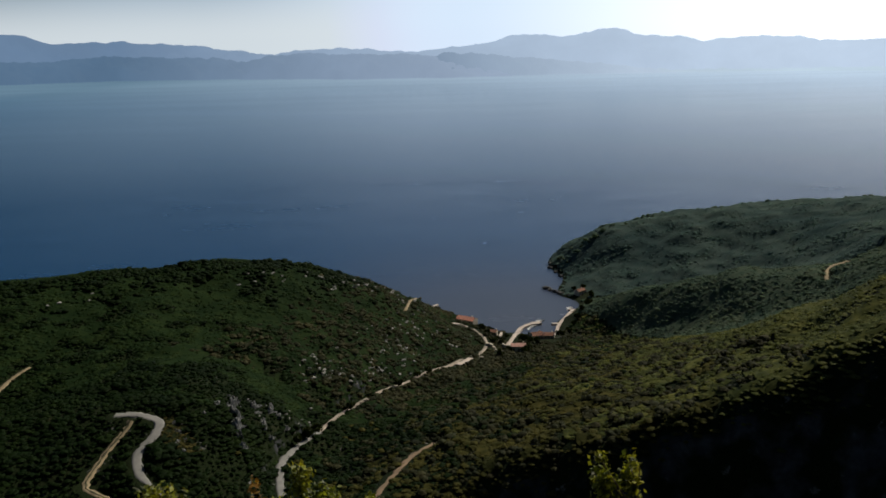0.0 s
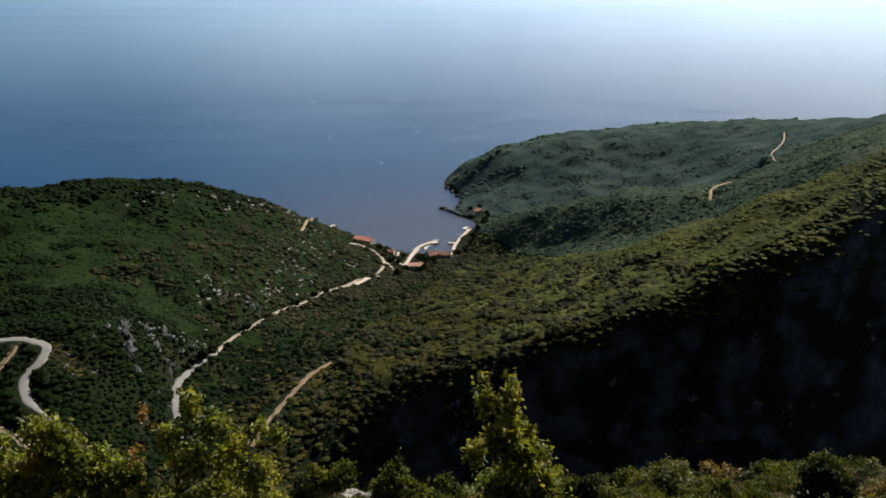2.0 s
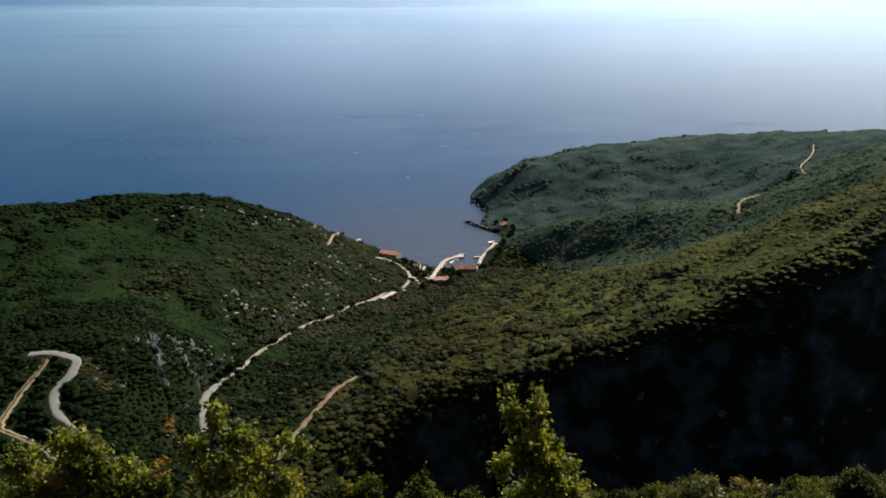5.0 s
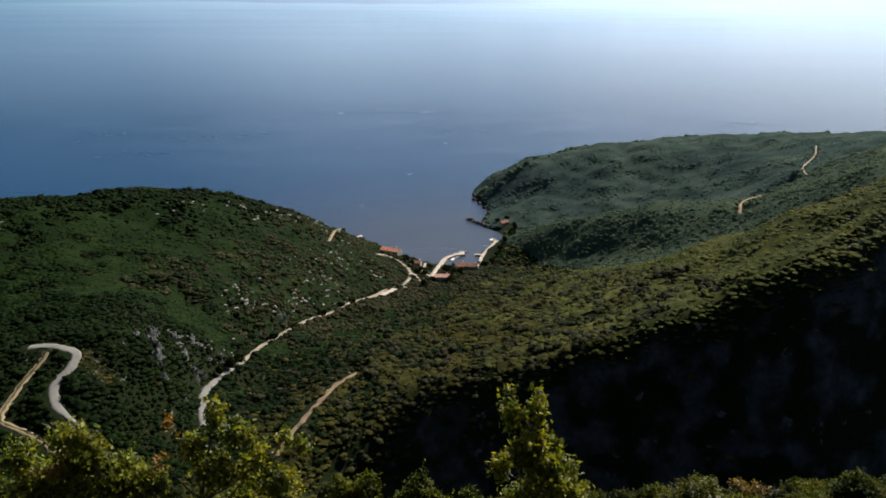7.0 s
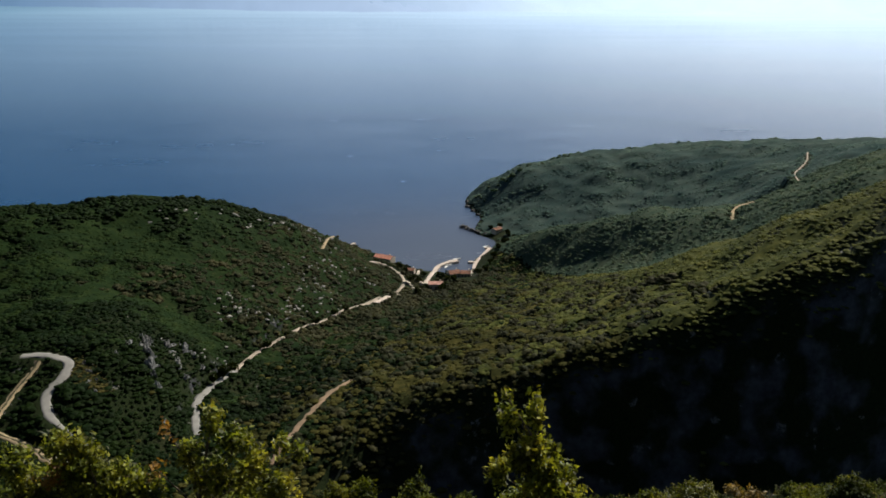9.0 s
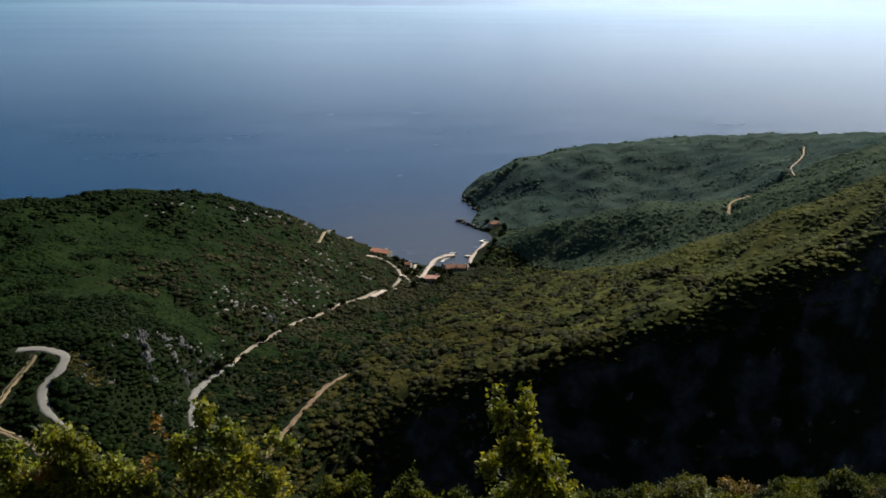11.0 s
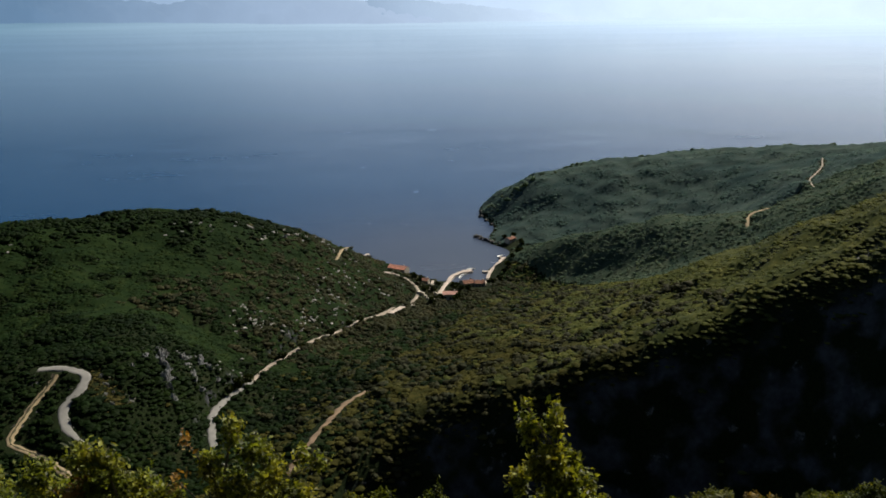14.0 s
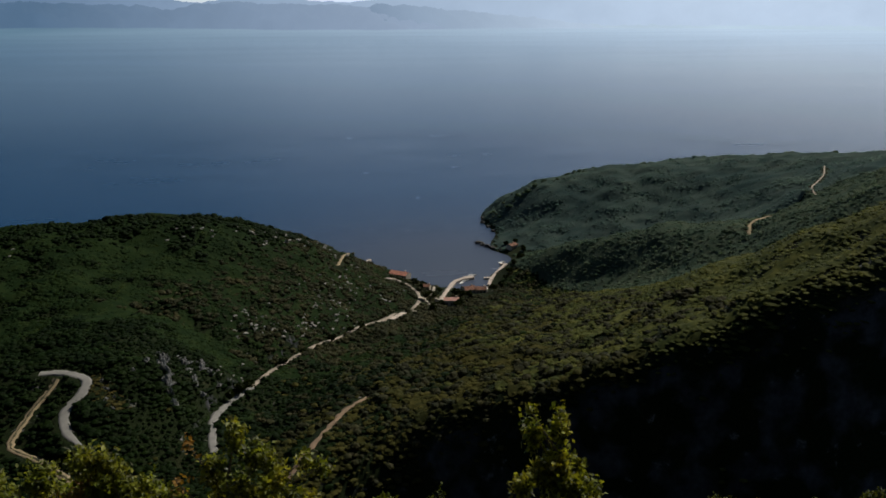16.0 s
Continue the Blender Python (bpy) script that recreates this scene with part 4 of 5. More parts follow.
# ---- the village on the bay ----
def house(x, y, width, depth, height, turn, roof_mat, label, roof_word="orange clay tile roof"):
    """A small stone house with a gabled tile roof, windows and a door."""
    z = ground_at(x, y)
    thing = tagged(new("house"), label, "house", "village houses")
    thing.matrix_world = pose(x, y, max(z, 0.8), 0, 0, turn)
    bm = bmesh.new()
    box(bm, (width, depth, height + 2), (0, 0, height / 2 - 1), bevel=0.06)
    rise = depth * 0.2
    g = [bm.verts.new((sx * width / 2, sy * depth / 2, height)) for sx in (-1, 1) for sy in (-1, 1)]
    t = [bm.verts.new((sx * width / 2, 0, height + rise)) for sx in (-1, 1)]
    bm.faces.new((g[0], g[1], t[0]))
    bm.faces.new((g[2], t[1], g[3]))
    part("wall", bm, M_WALL, thing)
    bm = bmesh.new()
    for s in (-1, 1):
        slope = math.hypot(depth / 2 + 0.4, rise)
        n = int(width / 0.9)
        for k in range(n):
            m = Matrix.Translation((-width / 2 + (k + 0.5) * width / n, s * (depth / 4 + 0.2), height + rise / 2 + 0.12)) @ Matrix.Rotation(-s * math.atan2(rise, depth / 2), 4, "X")
            bmesh.ops.create_cube(bm, size=1, matrix=m @ Matrix.Diagonal((width / n * 0.93, slope, 0.16 + 0.05 * (k % 2), 1)))
    box(bm, (width + 0.3, 0.35, 0.3), (0, 0, height + rise + 0.12), bevel=0.05)
    part("roof", bm, roof_mat, thing, roof_word)
    for sx in (-0.3, 0.0, 0.3):
        for floor in range(max(1, int(height / 2.9))):
            if sx == 0 and floor == 0:
                bm = bmesh.new()
                box(bm, (1.1, 0.12, 2.1), (0, -depth / 2 - 0.03, 1.05), bevel=0.02)
                part("door", bm, M_WOOD, thing, "dark wooden door")
                continue
            bm = bmesh.new()
            at = (sx * width, -depth / 2 - 0.02, 1.5 + floor * 2.8)
            box(bm, (1.0, 0.1, 1.2), at)
            w = part("window", bm, M_GLASS, thing, "dark window")
            bm = bmesh.new()
            box(bm, (1.3, 0.22, 0.12), (at[0], at[1] - 0.04, at[2] - 0.68), bevel=0.02)
            part("sill", bm, M_CONCRETE, w)
    bm = bmesh.new()
    box(bm, (0.7, 0.7, 1.5), (width * 0.28, depth * 0.15, height + rise), bevel=0.04)
    box(bm, (0.85, 0.85, 0.12), (width * 0.28, depth * 0.15, height + rise + 0.8), bevel=0.03)
    part("chimney", bm, M_WALL, thing)
    return thing


house(12, 591, 14, 7, 2.7, -32, M_ROOF, "long low stone house with a pinkish tile roof beside the shore", "pinkish clay tile roof")
house(43, 522, 10, 5.5, 3.4, -4, M_ROOF_PINK, "small white house with a pinkish tile roof above the pier", "pinkish clay tile roof")
house(57, 549, 8, 7, 3.2, 14, M_ROOF_OLD, "stone house with a weathered brown tile roof near the quay", "weathered brown tile roof")
house(65, 547, 7, 6, 2.8, -10, M_ROOF_OLD, "lower stone house with a weathered brown tile roof beside the quay", "weathered brown tile roof")
house(29, 555, 5, 4.5, 2.8, -20, M_ROOF_OLD, "little stone house with a dull tile roof above the bay", "dull brown tile roof")
house(101, 650, 8, 5, 2.6, 40, M_ROOF_OLD, "reddish house beside the cove among dark trees", "weathered red tile roof")


def stone_wall(points, height, label):
    """A rough terrace wall of separate courses, stepped along the slope."""
    thing = tagged(new("terrace_wall"), label, "stone wall", "terrace walls")
    rng = np.random.default_rng(int(abs(points[0][0] * 31 + points[0][1])))
    for (ax, ay), (bx, by) in zip(points, points[1:]):
        L, ang = math.hypot(bx - ax, by - ay), math.atan2(by - ay, bx - ax)
        n = max(2, int(L / 1.6))
        for k in range(n):
            u = (k + 0.5) / n
            x, y = ax + (bx - ax) * u, ay + (by - ay) * u
            h = height * rng.uniform(0.8, 1.12)
            bm = bmesh.new()
            box(bm, (L / n * 0.97, 1.7, h + 1.5), (x, y, ground_at(x, y) + h / 2 - 0.75), ang + rng.uniform(-0.06, 0.06), bevel=0.08)
            part("block", bm, M_WALL, thing)


stone_wall([(22, 522), (28, 519)], 1.8, "pale stone terrace wall among dark trees")
stone_wall([(28, 516), (33, 513)], 1.8, "pale stone terrace wall among dark trees")
stone_wall([(30, 539), (35, 541)], 1.8, "pale stone terrace wall above the shore")
stone_wall([(33, 549), (34.5, 560)], 1.8, "low pale wall running down to the shore")
stone_wall([(33, 529), (38, 527)], 2.0, "pale stone wall joining the white house")
stone_wall([(14, 493), (19, 490)], 1.4, "low pale wall below the valley road")


def village_tree(x, y, height, seed, label="dark green leafy tree among the village houses", group="village trees"):
    """A round dark tree: tapered trunk, limbs and a crown of loose leaf sprays."""
    rng = np.random.default_rng(seed)
    thing = tagged(new("tree"), label, "tree", group)
    thing.matrix_world = pose(x, y, max(ground_at(x, y), 0.3) - 0.1)
    bm = bmesh.new()
    bend = rng.uniform(-0.3, 0.3, 2)
    tube(bm, [(0, 0, 0), (bend[0], bend[1], height * 0.3), (bend[0] * 2, bend[1], height * 0.7)], 0.22, 0.08)
    for k in range(5):
        a = k * 1.3 + rng.uniform(0, 0.8)
        tube(bm, [(bend[0], bend[1], height * 0.3), (math.cos(a) * height * 0.16, math.sin(a) * height * 0.16, height * 0.5), (math.cos(a) * height * 0.28, math.sin(a) * height * 0.28, height * 0.62)], 0.1, 0.03, 4)
    part("trunk", bm, M_BARK, thing)
    vs, fs = [], []
    lobes = [(rng.normal(0, 0.17, 2) * height, height * rng.uniform(0.42, 0.78), height * rng.uniform(0.16, 0.27)) for k in range(9)]
    for k in range(620):
        (cx, cy), cz, r = lobes[k % 9]
        q = rng.normal(size=3)
        q *= r * rng.uniform(0.75, 1.08) / np.linalg.norm(q)
        c = np.array([cx, cy, cz]) + q * (1, 1, 0.8)
        a, e = rng.normal(size=3) * 0.28, rng.normal(size=3) * 0.28
        vs += [c - a, c + e, c + a, c - e]
        fs.append((4 * k, 4 * k + 1, 4 * k + 2, 4 * k + 3))
    crown = new("crown", mesh_from("crown", np.array(vs), np.array(fs), [M_LEAF_DARK]))
    crown.parent = thing
    tagged(crown, "")
    return thing


def jetty(points, half, top, label, name="pier"):
    """A concrete mole of bevelled blocks on a rubble foot."""
    thing = tagged(new(name), label, name, kind="")
    line = np.array(points, float)
    for a, b in zip(line, line[1:]):
        d = b - a
        L = float(np.hypot(*d))
        ang = math.atan2(d[1], d[0])
        n = max(1, int(L / 5))
        for k in range(n):
            c = a + d * (k + 0.5) / n
            bm = bmesh.new()
            box(bm, (L / n - 0.05, half * 2, top + 2.5), (c[0], c[1], top / 2 - 1.25 + 0.02 * (k % 2)), ang, bevel=0.12)
            part("deck_block", bm, M_CONCRETE, thing)
    return thing


jetty([(44, 560), (47, 571), (49.5, 577), (54, 582), (58, 585)], 1.5, 1.5, "pale concrete pier bending out into the bay")
jetty([(57, 585), (64, 586.5)], 2.3, 1.55, "pale concrete pier head at the end of the pier")
jetty([(70, 553), (72, 564), (74.5, 576), (77.8, 585), (83.2, 597), (90, 612)], 1.1, 2.1, "pale concrete quay along the eastern shore", "quay")
jetty([(78, 584), (71, 584.5)], 1.2, 1.2, "short stone jetty in front of the quay")
jetty([(92, 614), (87, 616)], 1.2, 1.2, "short stone jetty in front of the quay")
jetty([(-14, 628), (-9, 634)], 1.2, 1.3, "short dark stone jetty below the western slope")


def boat(x, y, length, turn, label):
    thing = tagged(new("boat"), label, "boat", "moored boats")
    thing.matrix_world = pose(x, y, 0, 0, 0, turn)
    bm = bmesh.new()
    rings = []
    for u in np.linspace(-1, 1, 9):
        w = length * 0.19 * (1 - max(0, u) ** 2.2) * (0.85 + 0.15 * (1 - abs(min(u, 0))))
        sheer = 0.55 + 0.25 * max(0, u) ** 2
        rings.append([bm.verts.new((u * length / 2, s * w * k, z)) for s, k, z in ((-1, 1, sheer), (-1, 0.75, 0.05), (0, 0, -0.25), (1, 0.75, 0.05), (1, 1, sheer), (1, 0.82, sheer), (0, 0, 0.15), (-1, 0.82, sheer))])
    for a, b in zip(rings, rings[1:]):
        for k in range(8):
            bm.faces.new((a[k], a[(k + 1) % 8], b[(k + 1) % 8], b[k]))
    bm.faces.new(rings[0])
    part("hull", bm, M_BOAT, thing)
    for at in (-0.25, 0.1):
        bm = bmesh.new()
        box(bm, (0.3, length * 0.3, 0.06), (at * length, 0, 0.48), bevel=0.01)
        part("thwart", bm, M_WOOD, thing)
    return thing


boat(55, 577, 5.5, 65, "small white open boat moored along the pier")
boat(58, 581, 5.0, 20, "small white open boat moored along the pier")
boat(64, 593, 6.0, 10, "white open boat moored at the pier head")
boat(76, 582, 5.0, 80, "small white open boat moored at the quay")
boat(89, 621, 5.5, 30, "small white open boat moored at the eastern quay")


# ---- rocks ----
def rock_mesh(seed, mat, rough=0.45, squash=0.6, sub=2):
    bm = bmesh.new()
    bmesh.ops.create_icosphere(bm, subdivisions=sub, radius=0.5)
    off = Vector((seed * 3.1, seed * 1.7, seed * 5.3))
    for v in bm.verts:
        d = v.co.normalized()
        c = noise.cell(d * 1.6 + off) * 0.14 + noise.cell(d * 4.1 - off) * 0.07 - 0.12 * abs(noise.noise(d * 3.1 + off))
        v.co = d * (0.5 + rough * 0.5 * noise.noise(d * 1.5 + off) + c * rough + 0.1 * rough * noise.noise(d * 6 + off))
        v.co.z *= squash
    me = bpy.data.meshes.new("rock")
    bm.to_mesh(me)
    bm.free()
    me.materials.append(mat)
    return me


ROCKS = [rock_mesh(s, M_LIMESTONE, 0.6, 0.62, 4) for s in range(1, 7)]


def crag_mesh(seed):
    """A weathered crag: broken upright columns with deep clefts between them."""
    rng = np.random.default_rng(seed)
    cols = [(rng.uniform(-0.4, 0.4), rng.uniform(-0.25, 0.25), rng.uniform(0.05, 0.13), rng.uniform(0.15, 0.8)) for k in range(16)]
    bm = bmesh.new()
    rows = []
    for i in range(22):
        row = []
        for j in range(34):
            x, y = -0.55 + 1.1 * j / 33, -0.4 + 0.8 * i / 21
            x += 0.03 * noise.noise(Vector((x * 9, y * 9, seed)))
            y += 0.03 * noise.noise(Vector((x * 9, y * 9, seed + 7)))
            z = max(h * (1.1 - 0.8 * abs(cx)) * (1 - 0.1 * ((x - cx) ** 2 + (y - cy) ** 2) / w ** 2 + 0.9 * (x - cx) if math.hypot(x - cx, y - cy) < w else 0) for cx, cy, w, h in cols)
            z += 0.14 * noise.noise(Vector((x * 12, y * 12, seed + 3)))
            row.append(bm.verts.new((x, y, z - 0.38)))
        rows.append(row)
    for ra, rb in zip(rows, rows[1:]):
        for k in range(33):
            bm.faces.new((ra[k], ra[k + 1], rb[k + 1], rb[k]))
    me = bpy.data.meshes.new("crag")
    bm.to_mesh(me)
    bm.free()
    me.materials.append(M_CLIFF)
    return me


BOULDERS = [rock_mesh(s, M_BOULDER, 0.7, 0.62, 2) for s in range(31, 36)]
CRAGS = [crag_mesh(s) for s in range(11, 17)]
REEFS = [rock_mesh(s, M_DARK_ROCK, 0.6, 0.7, 2) for s in range(21, 25)]


def rock(meshes, k, x, y, size, tall, label, group, sink=0.3, turn=None, lean=0.0):
    ob = new("rock", meshes[k % len(meshes)])
    z = max(ground_at(x, y), 0 if meshes is REEFS else -50)
    ob.matrix_world = pose(x, y, z + size * tall * (0.3 - sink * 0.5), lean, lean * 0.5, turn if turn is not None else k * 77 % 360) @ Matrix.Diagonal((size, size * 0.75, size * tall, 1))
    return tagged(ob, label, "rock", group)


# white stones on the slope below the viewer: x, y, width
STONES = [(-0.02, 15.4, 0.55), (0.19, 11.1, 0.42), (0.55, 10.9, 0.3), (0.78, 10.7, 0.36), (1.09, 11.4, 0.3), (1.3, 10.4, 0.3), (1.55, 10.6, 0.42), (1.25, 7.0, 0.8), (0.36, 8.3, 0.3), (3.0, 6.25, 0.22), (3.18, 6.2, 0.19), (3.4, 6.3, 0.32), (3.67, 7.06, 0.24), (4.83, 10.2, 0.3), (5.02, 8.74, 0.26), (5.17, 10.8, 0.34), (5.1, 11.15, 0.26), (5.4, 6.7, 0.29), (4.3, 6.0, 0.22), (4.62, 6.27, 0.26), (4.75, 6.4, 0.14), (4.63, 5.8, 0.24), (4.9, 5.85, 0.23), (5.22, 6.3, 0.2), (6.13, 8.03, 0.25), (2.66, 7.6, 0.11), (3.45, 6.0, 0.14), (1.86, 7.2, 0.2), (5.0, 6.9, 0.22)]
for k, (x, y, w) in enumerate(STONES):
    big = w > 0.6
    rock(ROCKS, k, x, y, w * (0.68 if not big else 0.95), 0.5 if k in (1, 2, 3, 4, 5, 6, 17) else 0.75, "large pale fissured limestone block on the slope" if big else "weathered white limestone rock among low shrubs", "hillside stones", 0.4)

rng = np.random.default_rng(9)
# bands of bare stone on the western hill: from, to, spread, count, least and greatest width
for (ax, ay), (bx, by), spread, count, s0, s1 in (((-72, 392), (-52, 414), 5, 46, 0.7, 2.0), ((-52, 414), (-22, 458), 6, 52, 0.6, 1.8), ((-62, 440), (-14, 480), 8, 30, 0.6, 1.5), ((-78, 508), (-30, 566), 6, 64, 1.0, 2.4), ((-120, 484), (-98, 494), 4, 10, 1.0, 2.2), ((-215, 440), (-180, 450), 5, 8, 0.9, 1.8), ((-82, 335), (-58, 352), 5, 16, 0.7, 1.5), ((-40, 470), (2, 530), 9, 60, 0.8, 2.0), ((-90, 400), (-60, 420), 6, 14, 0.5, 1.1)):
    for k in range(count):
        u = rng.uniform()
        x, y = ax + (bx - ax) * u + rng.normal(0, spread), ay + (by - ay) * u + rng.normal(0, spread)
        if way_distance(np.array([x]), np.array([y]))[0] < 1.5:
            continue
        rock(BOULDERS, k, x, y, rng.uniform(s0, s1) * 1.3, 0.75, "pale limestone boulder showing through the scrub", "boulders on the western hill", -0.35)

for k, (x, y, s, tall) in enumerate([(-90, 334, 5, 1.1), (-88, 328, 5.5, 1.3), (-86, 322, 5, 1.3), (-84, 316, 5, 1.1), (-82, 310, 4.5, 1.1), (-80, 304, 4, 1.0), (-76, 326, 4, 0.7), (-73, 321, 3.5, 0.7), (-93, 323, 4, 1.0), (-96, 315, 3, 1.0), (-83, 339, 6, 0.6), (-77, 343, 6, 0.6), (-74, 340, 5, 0.5), (-77, 329, 4, 0.6), (-70, 336, 4, 0.5), (-80, 333, 4, 0.5)]):
    rock(CRAGS, k, x, y, s * 1.2, tall * 0.8, "tall grey limestone crag on the valley side" if tall > 1 else "grey limestone outcrop ledge in the scrub", "valley crags", 0.3)
for k, (x, y, s) in enumerate([(-103, 303, 3.5), (-101, 297, 3), (-98, 293, 2.5), (-105, 307, 2.5), (-99, 299, 2.2)]):
    rock(CRAGS, k, x, y, s, 0.6, "rough grey rock on the bank beside the hairpin bend", "roadside rocks", 0.3)
for k, (x, y, s) in enumerate([(77, 673, 6.5), (80, 668, 5.5), (83, 663, 5.5), (86, 659, 4.5), (88, 655, 4), (92, 650, 3), (89, 745, 6), (88, 735, 5), (91, 722, 5), (94, 708, 5), (-10, 629, 4), (0, 616, 3), (14, 604, 3)]):
    rock(REEFS, k, x, y, s, 0.7, "dark rough shore rock at the water's edge", "shore rocks", 0.2)


# ---- shrubs and small trees below the viewer ----
def tube(bm, pts, r0, r1, sides=5):
    pts = [Vector(p) for p in pts]
    rings = []
    for i, p in enumerate(pts):
        d = (pts[min(i + 1, len(pts) - 1)] - pts[max(i - 1, 0)]).normalized()
        a = d.orthogonal().normalized()
        b = d.cross(a)
        r = r0 + (r1 - r0) * i / (len(pts) - 1)
        rings.append([bm.verts.new(p + (a * math.cos(6.283 * k / sides) + b * math.sin(6.283 * k / sides)) * r) for k in range(sides)])
    for a, b in zip(rings, rings[1:]):
        for k in range(sides):
            bm.faces.new((a[k], a[(k + 1) % sides], b[(k + 1) % sides], b[k]))


for k, (x, y, h) in enumerate([(49, 541, 5.5), (52, 537, 5), (47, 547, 4), (33, 535, 5), (27, 562, 4.5), (21, 570, 4), (24, 547, 5), (48, 511, 6), (45, 506, 5), (55, 532, 5), (30, 503, 5), (36, 519, 4.5), (28, 529, 5), (22, 560, 4), (53, 553, 4), (72, 545, 5), (37, 551, 3.5), (-18, 440, 4), (79, 552, 4.5), (84, 566, 4), (88, 577, 4.5), (93, 588, 4), (98, 600, 4.5), (103, 612, 4), (108, 640, 5), (104, 656, 5), (97, 657, 4)]):
    village_tree(x, y, h, 300 + k)
for k, (x, y, h) in enumerate([(-61, 339, 6), (-58.5, 345, 5.5), (-63.5, 331, 4.5), (-40, 397, 4), (-47, 380, 4.5), (-12, 447, 4), (-27, 422, 4)]):
    village_tree(x, y, h, 340 + k, "dark green tree overhanging the valley road", "roadside trees")


def shrub(name, x, y, lobes, leaf_mat, label, category, seed, leaf=0.04, dense=1.0, warm=(), group="shrubs on the near slope"):
    """A trunk, a limb to every lobe of the crown (across, height, half width, half height) and leafy twigs with gaps between them."""
    rng = np.random.default_rng(seed)
    thing = tagged(new(name), label, category, group)
    thing.matrix_world = pose(x, y, ground_at(x, y) - 0.03)
    crest = max(lobes, key=lambda q: q[1])
    centres = [np.array([dx, rng.uniform(-0.5, 0.5) * rx, dz]) for dx, dz, rx, rz in lobes]
    top = np.array([crest[0], 0.0, crest[1]])
    spine = [top * u + np.array([rng.normal(0, 0.02), rng.normal(0, 0.02), 0]) * (u > 0) * (u < 1) - top * (1, 1, 0) * u * (1 - u) * 0.7 for u in np.linspace(0, 1, 7)]
    bm = bmesh.new()
    tube(bm, spine, 0.012 + 0.011 * crest[1], 0.005, 6)
    part("trunk" if crest[1] > 1 else "stem", bm, M_BARK, thing)

    def twigs(lobe, centre, thick):
        dx, dz, rx, rz = lobe
        area = 4.19 * (rx * rx + 2 * rx * rz)
        n = max(4, int(area * 330 * thick * (0.04 / leaf) ** 1.5))
        d = rng.normal(size=(n * 2, 3))
        d /= np.linalg.norm(d, axis=1)[:, None]
        off = seed * 3.7 + dx * 5
        lump = np.array([noise.noise(Vector((p[0] * 1.7 + off, p[1] * 1.7, p[2] * 1.7 + dz))) + 0.5 * noise.noise(Vector((p[0] * 4 + off, p[1] * 4, p[2] * 4))) for p in d])
        keep = lump > -0.1
        d, lump = d[keep][:n], lump[keep][:n]
        reach = (0.74 + 0.42 * lump) * rng.uniform(0.3, 1.0, len(d)) ** 0.4
        long = rng.random(len(d)) < 0.05
        reach[long] *= 1.22
        tip = centre + d * reach[:, None] * (rx, rx, rz)
        v = d + rng.normal(0, 0.55, d.shape) + (0, 0, 0.35)
        return tip, v / np.linalg.norm(v, axis=1)[:, None]

    def leaves(tips, ways):
        k = 9
        n = len(tips)
        back = (np.arange(k) / k * (0.05 + 2.2 * leaf))[None, :, None]
        axis = np.repeat(ways[:, None], k, 1)
        side = np.cross(axis, rng.normal(size=(n, k, 3)))
        side /= np.linalg.norm(side, axis=2)[..., None] + 1e-9
        p = (tips[:, None] - ways[:, None] * back + side * leaf * rng.uniform(0.2, 0.9, (n, k, 1))).reshape(-1, 3)
        a = (axis * 0.5 + side + (0, 0, -0.25)).reshape(-1, 3)
        a /= np.linalg.norm(a, axis=1)[:, None]
        up = rng.normal(size=p.shape) * 0.55 + (0.3, 0.2, 0.8)
        b = np.cross(a, up)
        b /= np.linalg.norm(b, axis=1)[:, None] + 1e-9
        nn = np.cross(b, a)
        s = (leaf * 0.5 * rng.uniform(0.55, 1.3, len(p)))[:, None]
        v = np.stack([p - a * s, p + b * s * 0.62 + nn * s * 0.15 - a * s * 0.1, p + a * s, p - b * s * 0.62 + nn * s * 0.15 - a * s * 0.1], 1).reshape(-1, 3)
        i = np.arange(len(p))[:, None] * 4
        return v, np.vstack([i + [0, 1, 2], i + [0, 2, 3]])

    crowns = [(leaf_mat, "", list(zip(lobes, centres)), dense)]
    if warm:
        crowns.append((M_LEAF_RED, "sprigs of orange autumn leaves", [(q, np.array([q[0], -0.15, q[1]])) for q in warm], 0.45))
    for mat, word, group_lobes, thick in crowns:
        all_tips, all_ways = [], []
        for lobe, centre in group_lobes:
            tips, ways = twigs(lobe, centre, thick)
            all_tips.append(tips)
            all_ways.append(ways)
            k = int(np.clip(centre[2] / crest[1] * 5, 0, 5))
            root = np.array(spine[max(0, k - 1)])
            bm = bmesh.new()
            tube(bm, [root, (root + centre) / 2 + (0, 0, -0.05 * lobe[2]), centre], 0.011, 0.005, 5)
            for q in tips[::14]:
                tube(bm, [centre, (centre + q) / 2 + rng.normal(0, 0.015, 3), q], 0.005, 0.0015, 4)
            part("limb", bm, M_BARK, thing)
        v, f = leaves(np.vstack(all_tips), np.vstack(all_ways))
        crown = new("crown", mesh_from("crown", v, f, [mat]))
        crown.parent = thing
        tagged(crown, word)
    return thing


